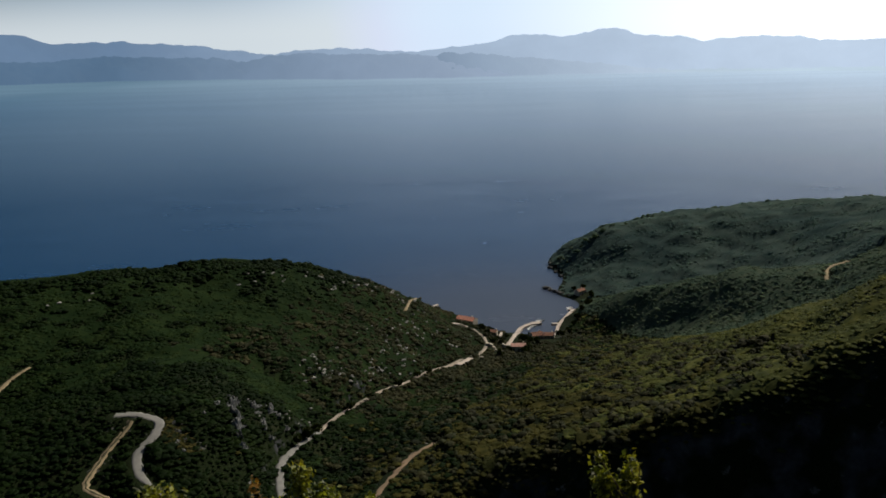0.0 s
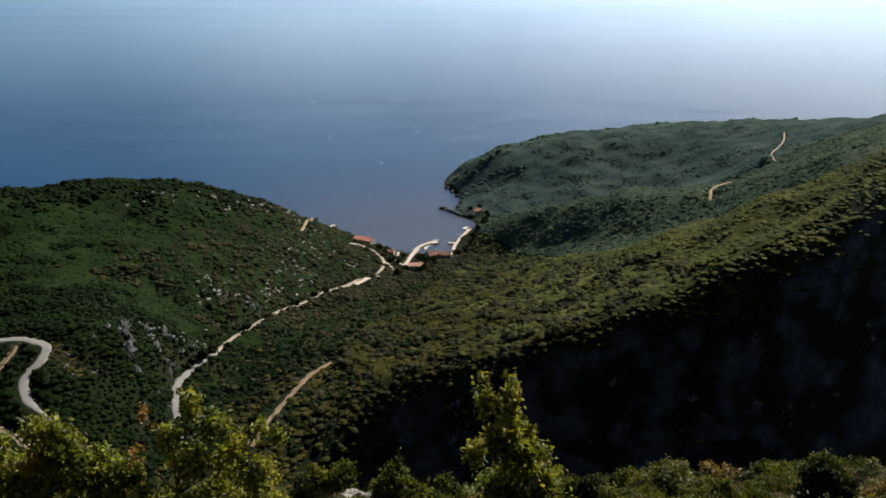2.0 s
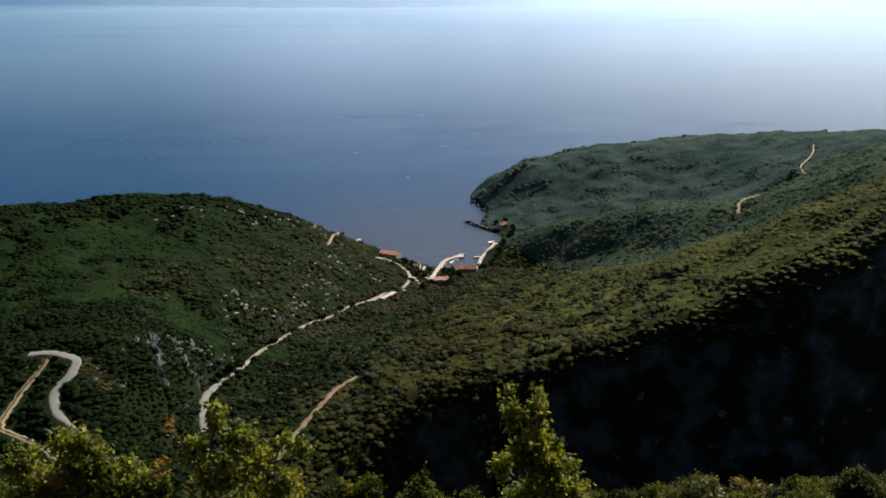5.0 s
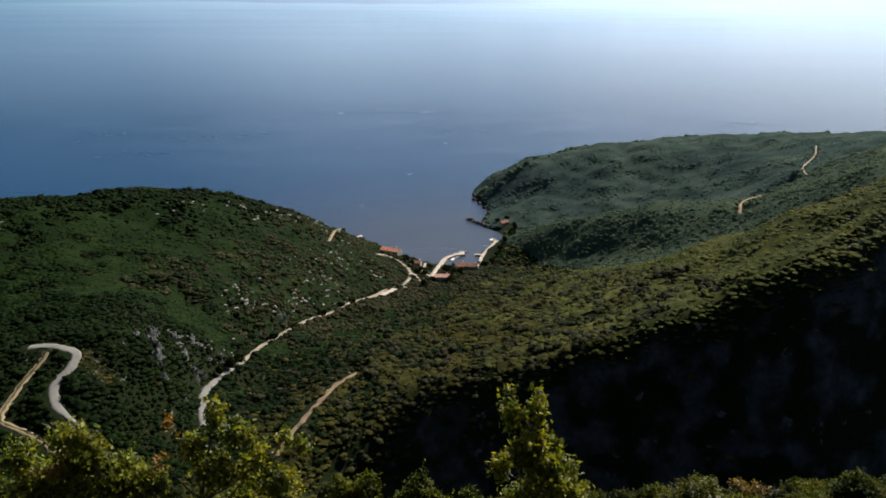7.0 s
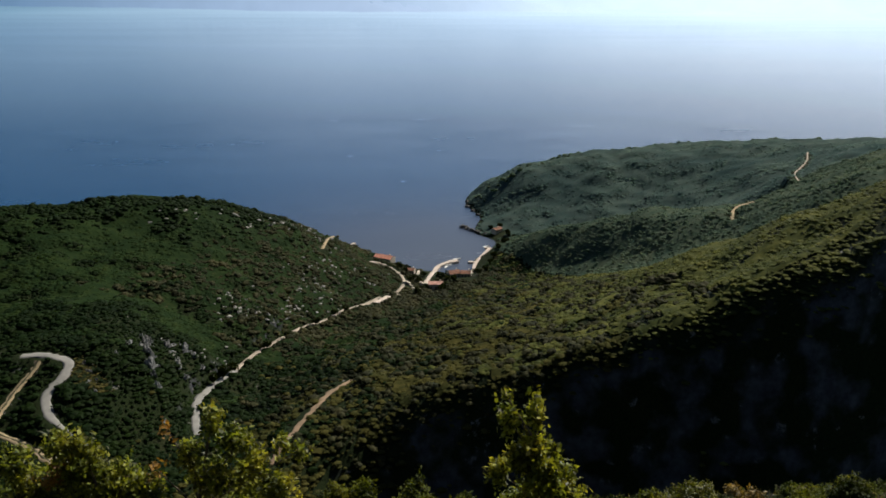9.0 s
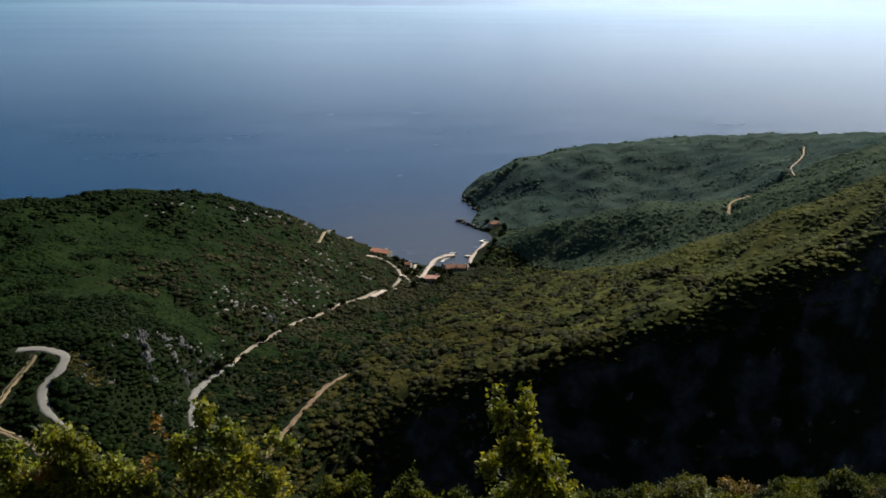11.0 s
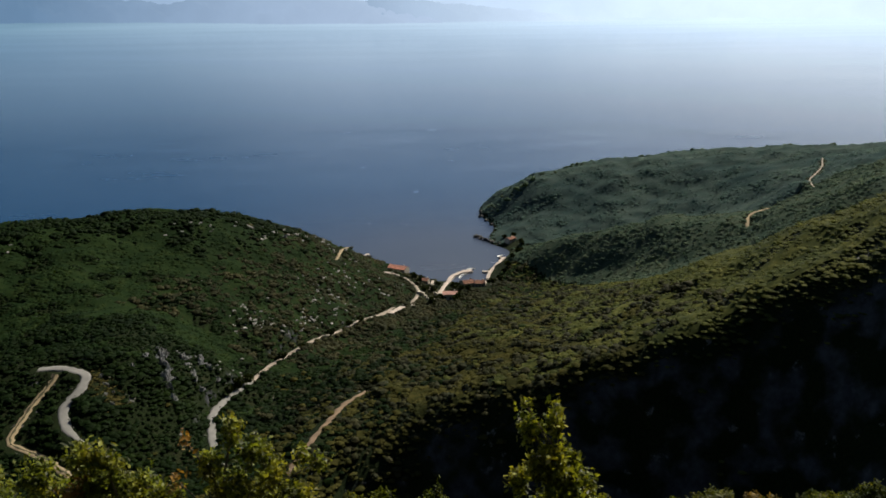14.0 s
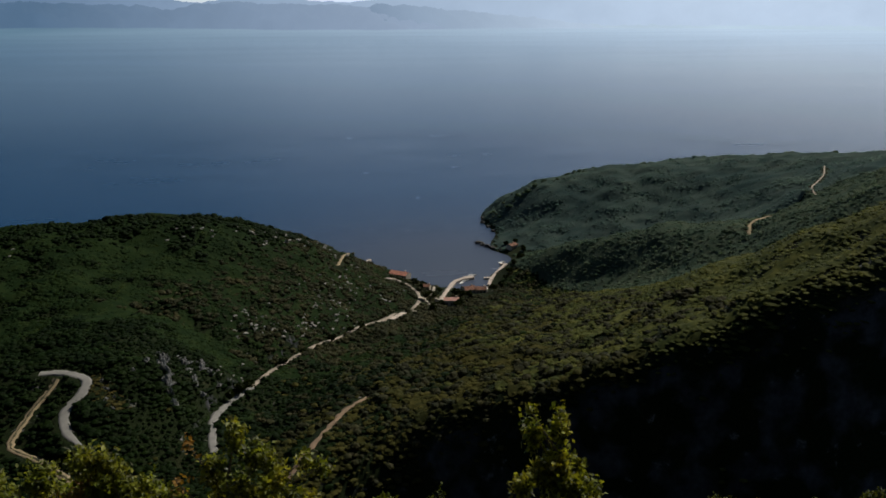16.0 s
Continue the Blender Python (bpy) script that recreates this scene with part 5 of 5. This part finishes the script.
L, Y, D, G, M, O = M_LEAF, M_LEAF_YELLOW, M_LEAF_DARK, M_LEAF_GREY, M_LEAF_MID, M_LEAF_SHADED
shrub("small_tree", 1.90, 6.7, [(-0.71, 1.86, 0.1, 0.22), (-0.48, 1.82, 0.11, 0.21), (-0.52, 1.57, 0.21, 0.22), (-0.77, 1.31, 0.14, 0.16), (-0.38, 1.28, 0.33, 0.28), (-0.16, 0.98, 0.25, 0.3), (-0.5, 0.88, 0.31, 0.32), (-0.14, 0.47, 0.27, 0.34), (-0.36, 0.29, 0.26, 0.28), (-0.64, 1.5, 0.14, 0.17), (-0.3, 1.45, 0.16, 0.18), (-0.73, 2.06, 0.04, 0.09), (-0.49, 2.03, 0.04, 0.08)], L, "slender young tree with a twin top and sunlit yellow-green leaves", "tree", 1, 0.058, 0.82)
shrub("small_tree", -1.85, 7.9, [(0.29, 2.03, 0.14, 0.23), (0.08, 1.71, 0.22, 0.23), (0.51, 1.76, 0.25, 0.23), (0.66, 1.49, 0.28, 0.30), (0.24, 1.38, 0.30, 0.28), (0.97, 1.73, 0.09, 0.20), (1.13, 1.67, 0.08, 0.19), (0.90, 1.25, 0.27, 0.33), (1.06, 0.85, 0.20, 0.28), (0.49, 0.95, 0.35, 0.31), (0.08, 0.88, 0.28, 0.28)], L, "broad young tree with loose olive leaves and orange tips", "tree", 2, 0.061, 0.49, warm=[(-0.13, 2.03, 0.045, 0.04), (-0.28, 1.63, 0.035, 0.03)])
shrub("small_tree", -2.95, 7.9, [(-0.07, 1.80, 0.21, 0.23), (0.13, 1.73, 0.15, 0.24), (-0.04, 1.48, 0.29, 0.24), (0.19, 1.52, 0.11, 0.19), (-0.49, 1.61, 0.25, 0.25), (-0.40, 1.21, 0.33, 0.35), (-0.85, 1.14, 0.29, 0.33), (-0.14, 1.02, 0.28, 0.35)], L, "leafy young tree with a few yellow leaves", "tree", 3, 0.061, 0.52, warm=[(-0.14, 1.46, 0.09, 0.10)])
shrub("small_tree", -4.31, 8.2, [(0.17, 1.55, 0.30, 0.33), (-0.10, 1.16, 0.38, 0.41), (0.11, 0.87, 0.35, 0.38)], L, "leafy olive-green young tree on the slope", "tree", 4, 0.061, 0.49)
shrub("shrub", -2.43, 7.7, [(-0.11, 1.23, 0.24, 0.21), (0.18, 1.24, 0.24, 0.17), (0.01, 0.95, 0.34, 0.27)], L, "dense low olive-green shrub below the young trees", "shrub", 5, 0.055, 0.74)
shrub("shrub", -2.14, 7.4, [(0.16, 1.02, 0.21, 0.23), (0.08, 0.59, 0.30, 0.29), (-0.18, 0.62, 0.27, 0.26)], L, "dense low olive-green shrub below the young trees", "shrub", 6, 0.055, 0.66)
shrub("shrub", -2.73, 7.2, [(0.04, 0.81, 0.30, 0.29), (-0.19, 0.57, 0.30, 0.26), (0.18, 0.54, 0.27, 0.26)], O, "low leafy shrub in front of the young trees", "shrub", 7, 0.055, 0.74)
shrub("shrub", -1.48, 6.9, [(-0.12, 0.41, 0.26, 0.22), (0.13, 0.35, 0.23, 0.18)], M, "low shaded green shrub in front of the broad tree", "shrub", 8, 0.052, 0.66)
shrub("shrub", -0.82, 7.0, [(-0.12, 0.49, 0.24, 0.22), (0.14, 0.41, 0.24, 0.22), (-0.00, 0.28, 0.32, 0.19)], O, "low leafy shrub with grassy edges", "shrub", 9, 0.050, 0.66)
shrub("shrub", -0.32, 9.2, [(-0.00, 0.47, 0.28, 0.36), (0.20, 0.29, 0.18, 0.29), (-0.18, 0.43, 0.18, 0.30)], D, "dense dark evergreen shrub beside white rocks", "shrub", 10, 0.050, 1.15)
shrub("shrub", -0.38, 12.6, [(-0.20, 0.88, 0.27, 0.27), (0.21, 0.92, 0.29, 0.25), (0.01, 0.72, 0.34, 0.23)], O, "loose olive shrub at the brow of the slope", "shrub", 11, 0.069, 0.66)
shrub("shrub", 0.75, 12.1, [(-0.04, 0.78, 0.37, 0.30), (-0.23, 0.45, 0.32, 0.35), (0.30, 0.43, 0.32, 0.37), (0.02, 0.26, 0.40, 0.29), (-0.02, 1.03, 0.09, 0.12)], O, "rounded sunlit shrub beside white rocks", "shrub", 12, 0.063, 0.82)
shrub("shrub", 1.70, 13.0, [(-0.09, 0.52, 0.26, 0.26), (0.09, 0.41, 0.20, 0.20)], M, "low dark green shrub at the brow", "shrub", 13, 0.063, 0.82)
shrub("shrub", 0.91, 10.9, [(0.11, 0.23, 0.21, 0.17), (-0.11, 0.20, 0.16, 0.13)], Y, "small bright yellow-green shrub beside white rocks", "shrub", 14, 0.050, 0.74)
shrub("shrub", 1.69, 9.6, [(-0.03, 0.51, 0.18, 0.25), (0.13, 0.23, 0.20, 0.22), (-0.13, 0.19, 0.16, 0.17)], G, "thin dry shrub with brownish leaves", "shrub", 15, 0.041, 0.45)
shrub("shrub", 3.32, 10.2, [(-0.25, 0.70, 0.21, 0.19), (0.23, 0.50, 0.25, 0.25)], O, "loose olive shrub behind the slender tree", "shrub", 16, 0.058, 0.66)
shrub("shrub", 3.12, 9.6, [(0.00, 0.56, 0.2, 0.28), (-0.02, 0.3, 0.24, 0.28), (0.12, 0.12, 0.22, 0.2)], D, "narrow dark evergreen shrub at the brow", "shrub", 17, 0.050, 1.07)
shrub("shrub", 2.43, 7.2, [(-0.18, 0.32, 0.23, 0.27), (0.13, 0.33, 0.21, 0.26), (0.01, 0.05, 0.28, 0.23)], O, "leafy green shrub beside the slender tree", "shrub", 18, 0.055, 0.66)
shrub("shrub", 1.71, 6.3, [(0.08, 0.24, 0.18, 0.17), (-0.08, 0.18, 0.18, 0.14)], M, "low shaded green shrub under the slender tree", "shrub", 19, 0.050, 0.74)
shrub("shrub", 5.48, 12.4, [(-0.05, 0.55, 0.55, 0.5), (-0.5, 0.36, 0.42, 0.4), (0.5, 0.32, 0.42, 0.42), (0.05, 0.3, 0.6, 0.38)], Y, "dome-shaped yellow-green shrub at the brow", "shrub", 20, 0.042, 1.1)
shrub("shrub", 7.16, 14.0, [(-0.21, 0.45, 0.28, 0.18), (0.19, 0.32, 0.31, 0.19)], G, "dull brownish shrub at the brow of the slope", "shrub", 21, 0.063, 0.66)
shrub("shrub", 5.15, 13.2, [(-0.18, 0.43, 0.32, 0.21), (0.16, 0.31, 0.26, 0.16)], O, "low olive shrub along the brow of the slope", "shrub", 22, 0.063, 0.66)
shrub("shrub", 8.04, 13.0, [(-0.16, 0.31, 0.36, 0.21), (0.15, 0.17, 0.28, 0.17)], O, "low olive shrub along the brow of the slope", "shrub", 23, 0.063, 0.66)
shrub("shrub", 2.81, 6.4, [(-0.04, 0.5, 0.3, 0.3), (-0.3, 0.38, 0.27, 0.3), (0.26, 0.34, 0.27, 0.3), (0.00, 0.18, 0.42, 0.24)], G, "large dry shrub with reddish-gold leaves and fine twigs", "shrub", 24, 0.041, 0.45)
shrub("shrub", 3.98, 7.7, [(-0.05, 0.5, 0.17, 0.3), (0.05, 0.22, 0.24, 0.26), (-0.1, 0.1, 0.2, 0.2)], D, "upright dark evergreen shrub between stones", "shrub", 25, 0.047, 1.15)
shrub("shrub", 5.22, 9.1, [(-0.06, 0.52, 0.21, 0.29), (-0.11, 0.24, 0.22, 0.24), (0.12, 0.17, 0.18, 0.23)], O, "sunlit olive shrub with loose leaves", "shrub", 26, 0.058, 0.74)
shrub("shrub", 5.41, 8.3, [(-0.03, 0.24, 0.32, 0.21), (-0.20, 0.15, 0.20, 0.15), (0.21, 0.15, 0.17, 0.17)], Y, "low spreading yellow-green shrub", "shrub", 27, 0.050, 0.82)
shrub("shrub", 6.64, 9.8, [(-0.08, 0.48, 0.36, 0.4), (0.27, 0.3, 0.3, 0.3), (-0.22, 0.19, 0.3, 0.25), (0.1, 0.1, 0.4, 0.22)], D, "rounded dark green shrub at the brow", "shrub", 28, 0.052, 1.07)
shrub("shrub", 8.08, 10.8, [(0.04, 0.24, 0.30, 0.26), (-0.07, 0.11, 0.22, 0.17)], G, "pale grey-green dry shrub at the brow", "shrub", 29, 0.050, 0.74)
shrub("shrub", 8.79, 10.9, [(-0.08, 0.40, 0.31, 0.28), (0.28, 0.44, 0.29, 0.31), (-0.29, 0.25, 0.22, 0.20)], O, "leafy green shrub at the brow", "shrub", 30, 0.061, 0.74)
shrub("shrub", 6.80, 8.1, [(-0.13, 0.24, 0.19, 0.27), (0.11, 0.29, 0.24, 0.36)], L, "leafy bright green shrub on the slope", "shrub", 31, 0.058, 0.74)
shrub("shrub", 3.83, 5.9, [(-0.05, 0.27, 0.24, 0.25), (0.22, 0.16, 0.20, 0.22), (-0.19, 0.13, 0.19, 0.15)], O, "leafy olive shrub between stones", "shrub", 32, 0.050, 0.66)
shrub("shrub", 4.73, 6.5, [(0.05, 0.05, 0.14, 0.12), (-0.07, 0.18, 0.11, 0.11)], O, "small olive shrub among loose stones", "shrub", 33, 0.047, 0.66)
shrub("shrub", 6.29, 8.4, [(0.10, 0.04, 0.24, 0.16), (-0.11, -0.03, 0.16, 0.12)], M, "low green shrub behind bleached stones", "shrub", 34, 0.047, 0.66)
shrub("shrub", 0.67, 8.0, [(0.09, 0.16, 0.27, 0.17), (-0.10, 0.11, 0.17, 0.11)], O, "low spreading shrub on stony ground", "shrub", 35, 0.047, 0.66)
shrub("shrub", 0.09, 7.3, [(-0.11, 0.17, 0.26, 0.14), (0.11, 0.07, 0.21, 0.10)], O, "low leafy shrub on stony ground", "shrub", 36, 0.047, 0.66)
shrub("shrub", 0.45, 7.45, [(-0.10, 0.07, 0.21, 0.12), (0.10, 0.08, 0.12, 0.09)], Y, "small yellow-green shrub beside the large white rock", "shrub", 37, 0.047, 0.57)
shrub("shrub", 4.02, 10.6, [(0.15, 0.22, 0.27, 0.19), (-0.15, 0.14, 0.25, 0.19)], O, "low olive shrub below the brow", "shrub", 38, 0.055, 0.66)
shrub("shrub", 4.77, 9.0, [(0.04, 0.37, 0.17, 0.19), (-0.07, 0.59, 0.15, 0.15)], O, "loose olive shrub below the brow", "shrub", 39, 0.055, 0.57)
shrub("shrub", 5.24, 8.6, [(-0.00, -0.06, 0.22, 0.15)], O, "low olive shrub below the brow", "shrub", 40, 0.050, 0.57)
shrub("shrub", -1.45, 7.4, [(0.0, 0.55, 0.38, 0.34), (0.42, 0.5, 0.34, 0.36), (0.2, 0.25, 0.45, 0.25)], M, "shaded green shrub at the foot of the broad tree", "shrub", 51, 0.055, 0.66)
shrub("shrub", -2.6, 7.1, [(0.0, 0.5, 0.34, 0.3), (-0.35, 0.45, 0.3, 0.3)], O, "loose olive shrub between the young trees", "shrub", 52, 0.055, 0.66)
shrub("shrub", -3.45, 7.2, [(0.0, 0.75, 0.36, 0.34), (-0.35, 0.55, 0.32, 0.32), (0.3, 0.5, 0.32, 0.3)], O, "dense olive shrub at the foot of the young trees", "shrub", 53, 0.05, 0.8)
shrub("shrub", -2.35, 6.5, [(0.0, 0.4, 0.32, 0.28), (-0.35, 0.34, 0.3, 0.25), (0.32, 0.3, 0.28, 0.24)], L, "dense leafy shrub at the foot of the young trees", "shrub", 54, 0.05, 0.7)
shrub("small_tree", -2.6, 7.75, [(-0.3, 1.25, 0.26, 0.28), (0.06, 1.3, 0.3, 0.25), (0.4, 1.2, 0.26, 0.26), (-0.1, 1.0, 0.4, 0.3), (0.3, 0.9, 0.34, 0.3), (-0.15, 1.56, 0.2, 0.16)], L, "bushy young tree with dense sunlit leaves between the other young trees", "tree", 55, 0.052, 0.5)


def bleached_root():
    """A fallen, barkless root that arches over the stones, with a forked end."""
    thing = tagged(new("dead_root"), "bleached silver-grey dead root arching over stones", "root")
    thing.matrix_world = pose(5.75, 7.4, ground_at(5.75, 7.4) - 0.05, 0, 12, 0) @ Matrix.Scale(0.72, 4)
    bm = bmesh.new()
    tube(bm, [(-0.38, -0.12, 0.06), (-0.2, -0.08, 0.1), (0.0, -0.04, 0.12), (0.2, 0.02, 0.16), (0.33, 0.06, 0.24), (0.36, 0.07, 0.33), (0.27, 0.06, 0.37)], 0.03, 0.022, 7)
    part("stem", bm, M_BLEACHED, thing)
    for ends in ([(-0.08, -0.05, 0.11), (-0.02, -0.1, 0.03), (-0.04, -0.14, -0.06)], [(0.34, 0.06, 0.26), (0.4, 0.0, 0.2), (0.43, -0.04, 0.1)], [(-0.3, -0.1, 0.08), (-0.36, -0.16, 0.02), (-0.46, -0.2, -0.03)]):
        bm = bmesh.new()
        tube(bm, ends, 0.018, 0.007, 6)
        part("fork", bm, M_BLEACHED, thing)


bleached_root()
for x, y, h in ((3.5, 5.95, 0.3), (3.72, 6.05, 0.26), (3.6, 6.2, 0.22)):
    rng = np.random.default_rng(int(x * 100))
    v = []
    for k in range(46):
        a, t = rng.uniform(0, 6.283), h * rng.uniform(0.5, 1.1)
        d = np.array([math.cos(a), math.sin(a), 0])
        w = np.array([-d[1], d[0], 0]) * 0.008
        p = d * rng.uniform(0, 0.05)
        v += [p - w, p + w, p + d * t * 0.2 + w * 0.8 + (0, 0, t * 0.6), p - w, p + d * t * 0.2 + w * 0.8 + (0, 0, t * 0.6), p + d * t * 0.45 + (0, 0, t)]
    tuft = new("grass_tuft", mesh_from("grass_tuft", np.array(v), np.arange(len(v)).reshape(-1, 3), [M_SHOOT]))
    tuft.matrix_world = pose(x, y, ground_at(x, y) - 0.02)
    tagged(tuft, "fresh bright yellow-green grass tuft between white stones", "grass", "fresh grass tufts")


# a ragged hedge of low shrubs along the brow; dark ones stand for shade
brow = [shrub("shrub", -4.6, 12.5, [(0, 0.45, 0.38, 0.34), (0.2, 0.3, 0.3, 0.28)], O, "low olive shrub along the brow of the slope", "shrub", 71, 0.05, 0.8),
        shrub("shrub", -3.2, 13.2, [(0, 0.5, 0.36, 0.36), (-0.25, 0.3, 0.28, 0.26)], Y, "low yellow-green shrub along the brow of the slope", "shrub", 72, 0.05, 0.8),
        shrub("shrub", -1.9, 13.6, [(0, 0.42, 0.4, 0.36), (0.2, 0.5, 0.25, 0.3)], M, "low dark green shrub along the brow of the slope", "shrub", 73, 0.046, 0.9),
        shrub("shrub", -0.9, 14.2, [(0, 0.45, 0.34, 0.38), (0.2, 0.28, 0.3, 0.28)], D, "dark shrub standing for shaded gaps along the brow of the slope", "shrub", 74, 0.046, 1.1)]
rng = np.random.default_rng(44)
for k, x in enumerate(np.linspace(1.2, 11.5, 26)):
    y = 13.2 + rng.uniform(-1.2, 1.6) - 0.1 * x
    copy_thing(brow[int(rng.choice([0, 0, 1, 2, 3, 3]))], pose(x, y, ground_at(x, y) - 0.03, 0, 0, rng.uniform(0, 360)) @ Matrix.Scale(rng.uniform(0.5, 0.85), 4))
for k, x in enumerate(np.linspace(4.2, 10.2, 13)):
    y = 10.9 + rng.uniform(-0.9, 0.7)
    copy_thing(brow[int(rng.choice([0, 0, 0, 3, 1]))], pose(x, y, ground_at(x, y) - 0.03, 0, 0, rng.uniform(0, 360)) @ Matrix.Scale(rng.uniform(0.4, 0.65), 4))


# low herbs that fill the gaps between the stones
herbs = [shrub("herb", -4.6, 6.0, [(0, 0.15, 0.24, 0.16)], O, "low leafy herb among stones", "herb", 81, 0.034, 0.6, group="herbs between the stones"),
         shrub("herb", -4.9, 6.8, [(0, 0.13, 0.22, 0.14)], Y, "low yellow-green herb among stones", "herb", 82, 0.032, 0.6, group="herbs between the stones"),
         shrub("herb", -5.1, 7.6, [(0, 0.17, 0.2, 0.18)], G, "dry grey-brown herb among stones", "herb", 83, 0.028, 0.4, group="herbs between the stones"),
         shrub("herb", -5.3, 8.4, [(0, 0.16, 0.26, 0.18)], M, "low dark green herb among stones", "herb", 84, 0.032, 0.6, group="herbs between the stones")]
rng = np.random.default_rng(15)
for k in range(378):
    x, y = rng.uniform(-3.6, 10.5), 5.0 + 10.5 * rng.uniform() ** 1.2
    if any(math.hypot(x - sx, (y - sy) * (1 if y > sy else 0.45)) < 0.28 + 0.4 * w for sx, sy, w in STONES) or x > 0.9 * y + 0.9:
        continue
    size = rng.uniform(0.8, 1.5)
    copy_thing(herbs[int(rng.choice([0, 0, 1, 2, 3, 3, 3]))], pose(x, y, ground_at(x, y) - 0.03, 0, 0, rng.uniform(0, 360)) @ Matrix.Scale(size, 4))


# ---- dry grass and pebbles on the near slope ----
def near_litter():
    rng = np.random.default_rng(77)
    n = 5200
    x, y = rng.uniform(-5.5, 9, n), rng.uniform(4, 17.5, n)
    ok = waves(x, y, 91, 5, 0.8) > -0.5
    x, y = x[ok], y[ok]
    h = land(x, y)
    vs, count = [], 0
    for i in range(len(x)):
        for k in range(7):
            a = rng.uniform(0, 6.283)
            t = rng.uniform(0.08, 0.26)
            d = np.array([math.cos(a), math.sin(a), 0])
            p = np.array([x[i], y[i], h[i] - 0.02]) + d * rng.uniform(0, 0.06)
            w = np.array([-d[1], d[0], 0]) * 0.006
            vs += [p - w, p + w, p + d * t * 0.5 + (0, 0, t)]
    f = np.arange(len(vs)).reshape(-1, 3)
    tagged(new("grass", mesh_from("grass", vs, f, [M_GRASS])), "dry straw-coloured grass tufts between stones", "grass", kind="stuff")
    bm = bmesh.new()
    bmesh.ops.create_icosphere(bm, subdivisions=1, radius=0.5)
    bm.verts.index_update()
    base = np.array([v.co for v in bm.verts])
    tri = np.array([[v.index for v in q.verts] for q in bm.faces])
    bm.free()
    n = 2400
    x, y = rng.uniform(-4, 9, n), rng.uniform(4, 17, n)
    ok = waves(x, y, 93, 4, 0.7) > -0.1
    x, y = x[ok], y[ok]
    h = land(x, y)
    v, f = [], []
    for i in range(len(x)):
        s = min(0.16, math.exp(rng.normal(-3.0, 0.55)))
        q = base * (1 + rng.normal(0, 0.16, (len(base), 1))) * (s * rng.uniform(0.7, 1.4), s, s * 0.6) * 1.4
        c, sn = math.cos(i), math.sin(i)
        v.append(np.stack([q[:, 0] * c - q[:, 1] * sn + x[i], q[:, 0] * sn + q[:, 1] * c + y[i], q[:, 2] + h[i] + s * 0.1], 1))
        f.append(tri + i * len(base))
    tagged(new("scree", mesh_from("scree", np.vstack(v), np.vstack(f), [M_LIMESTONE])), "loose white limestone pebbles on the slope", "stones", kind="stuff")


near_litter()
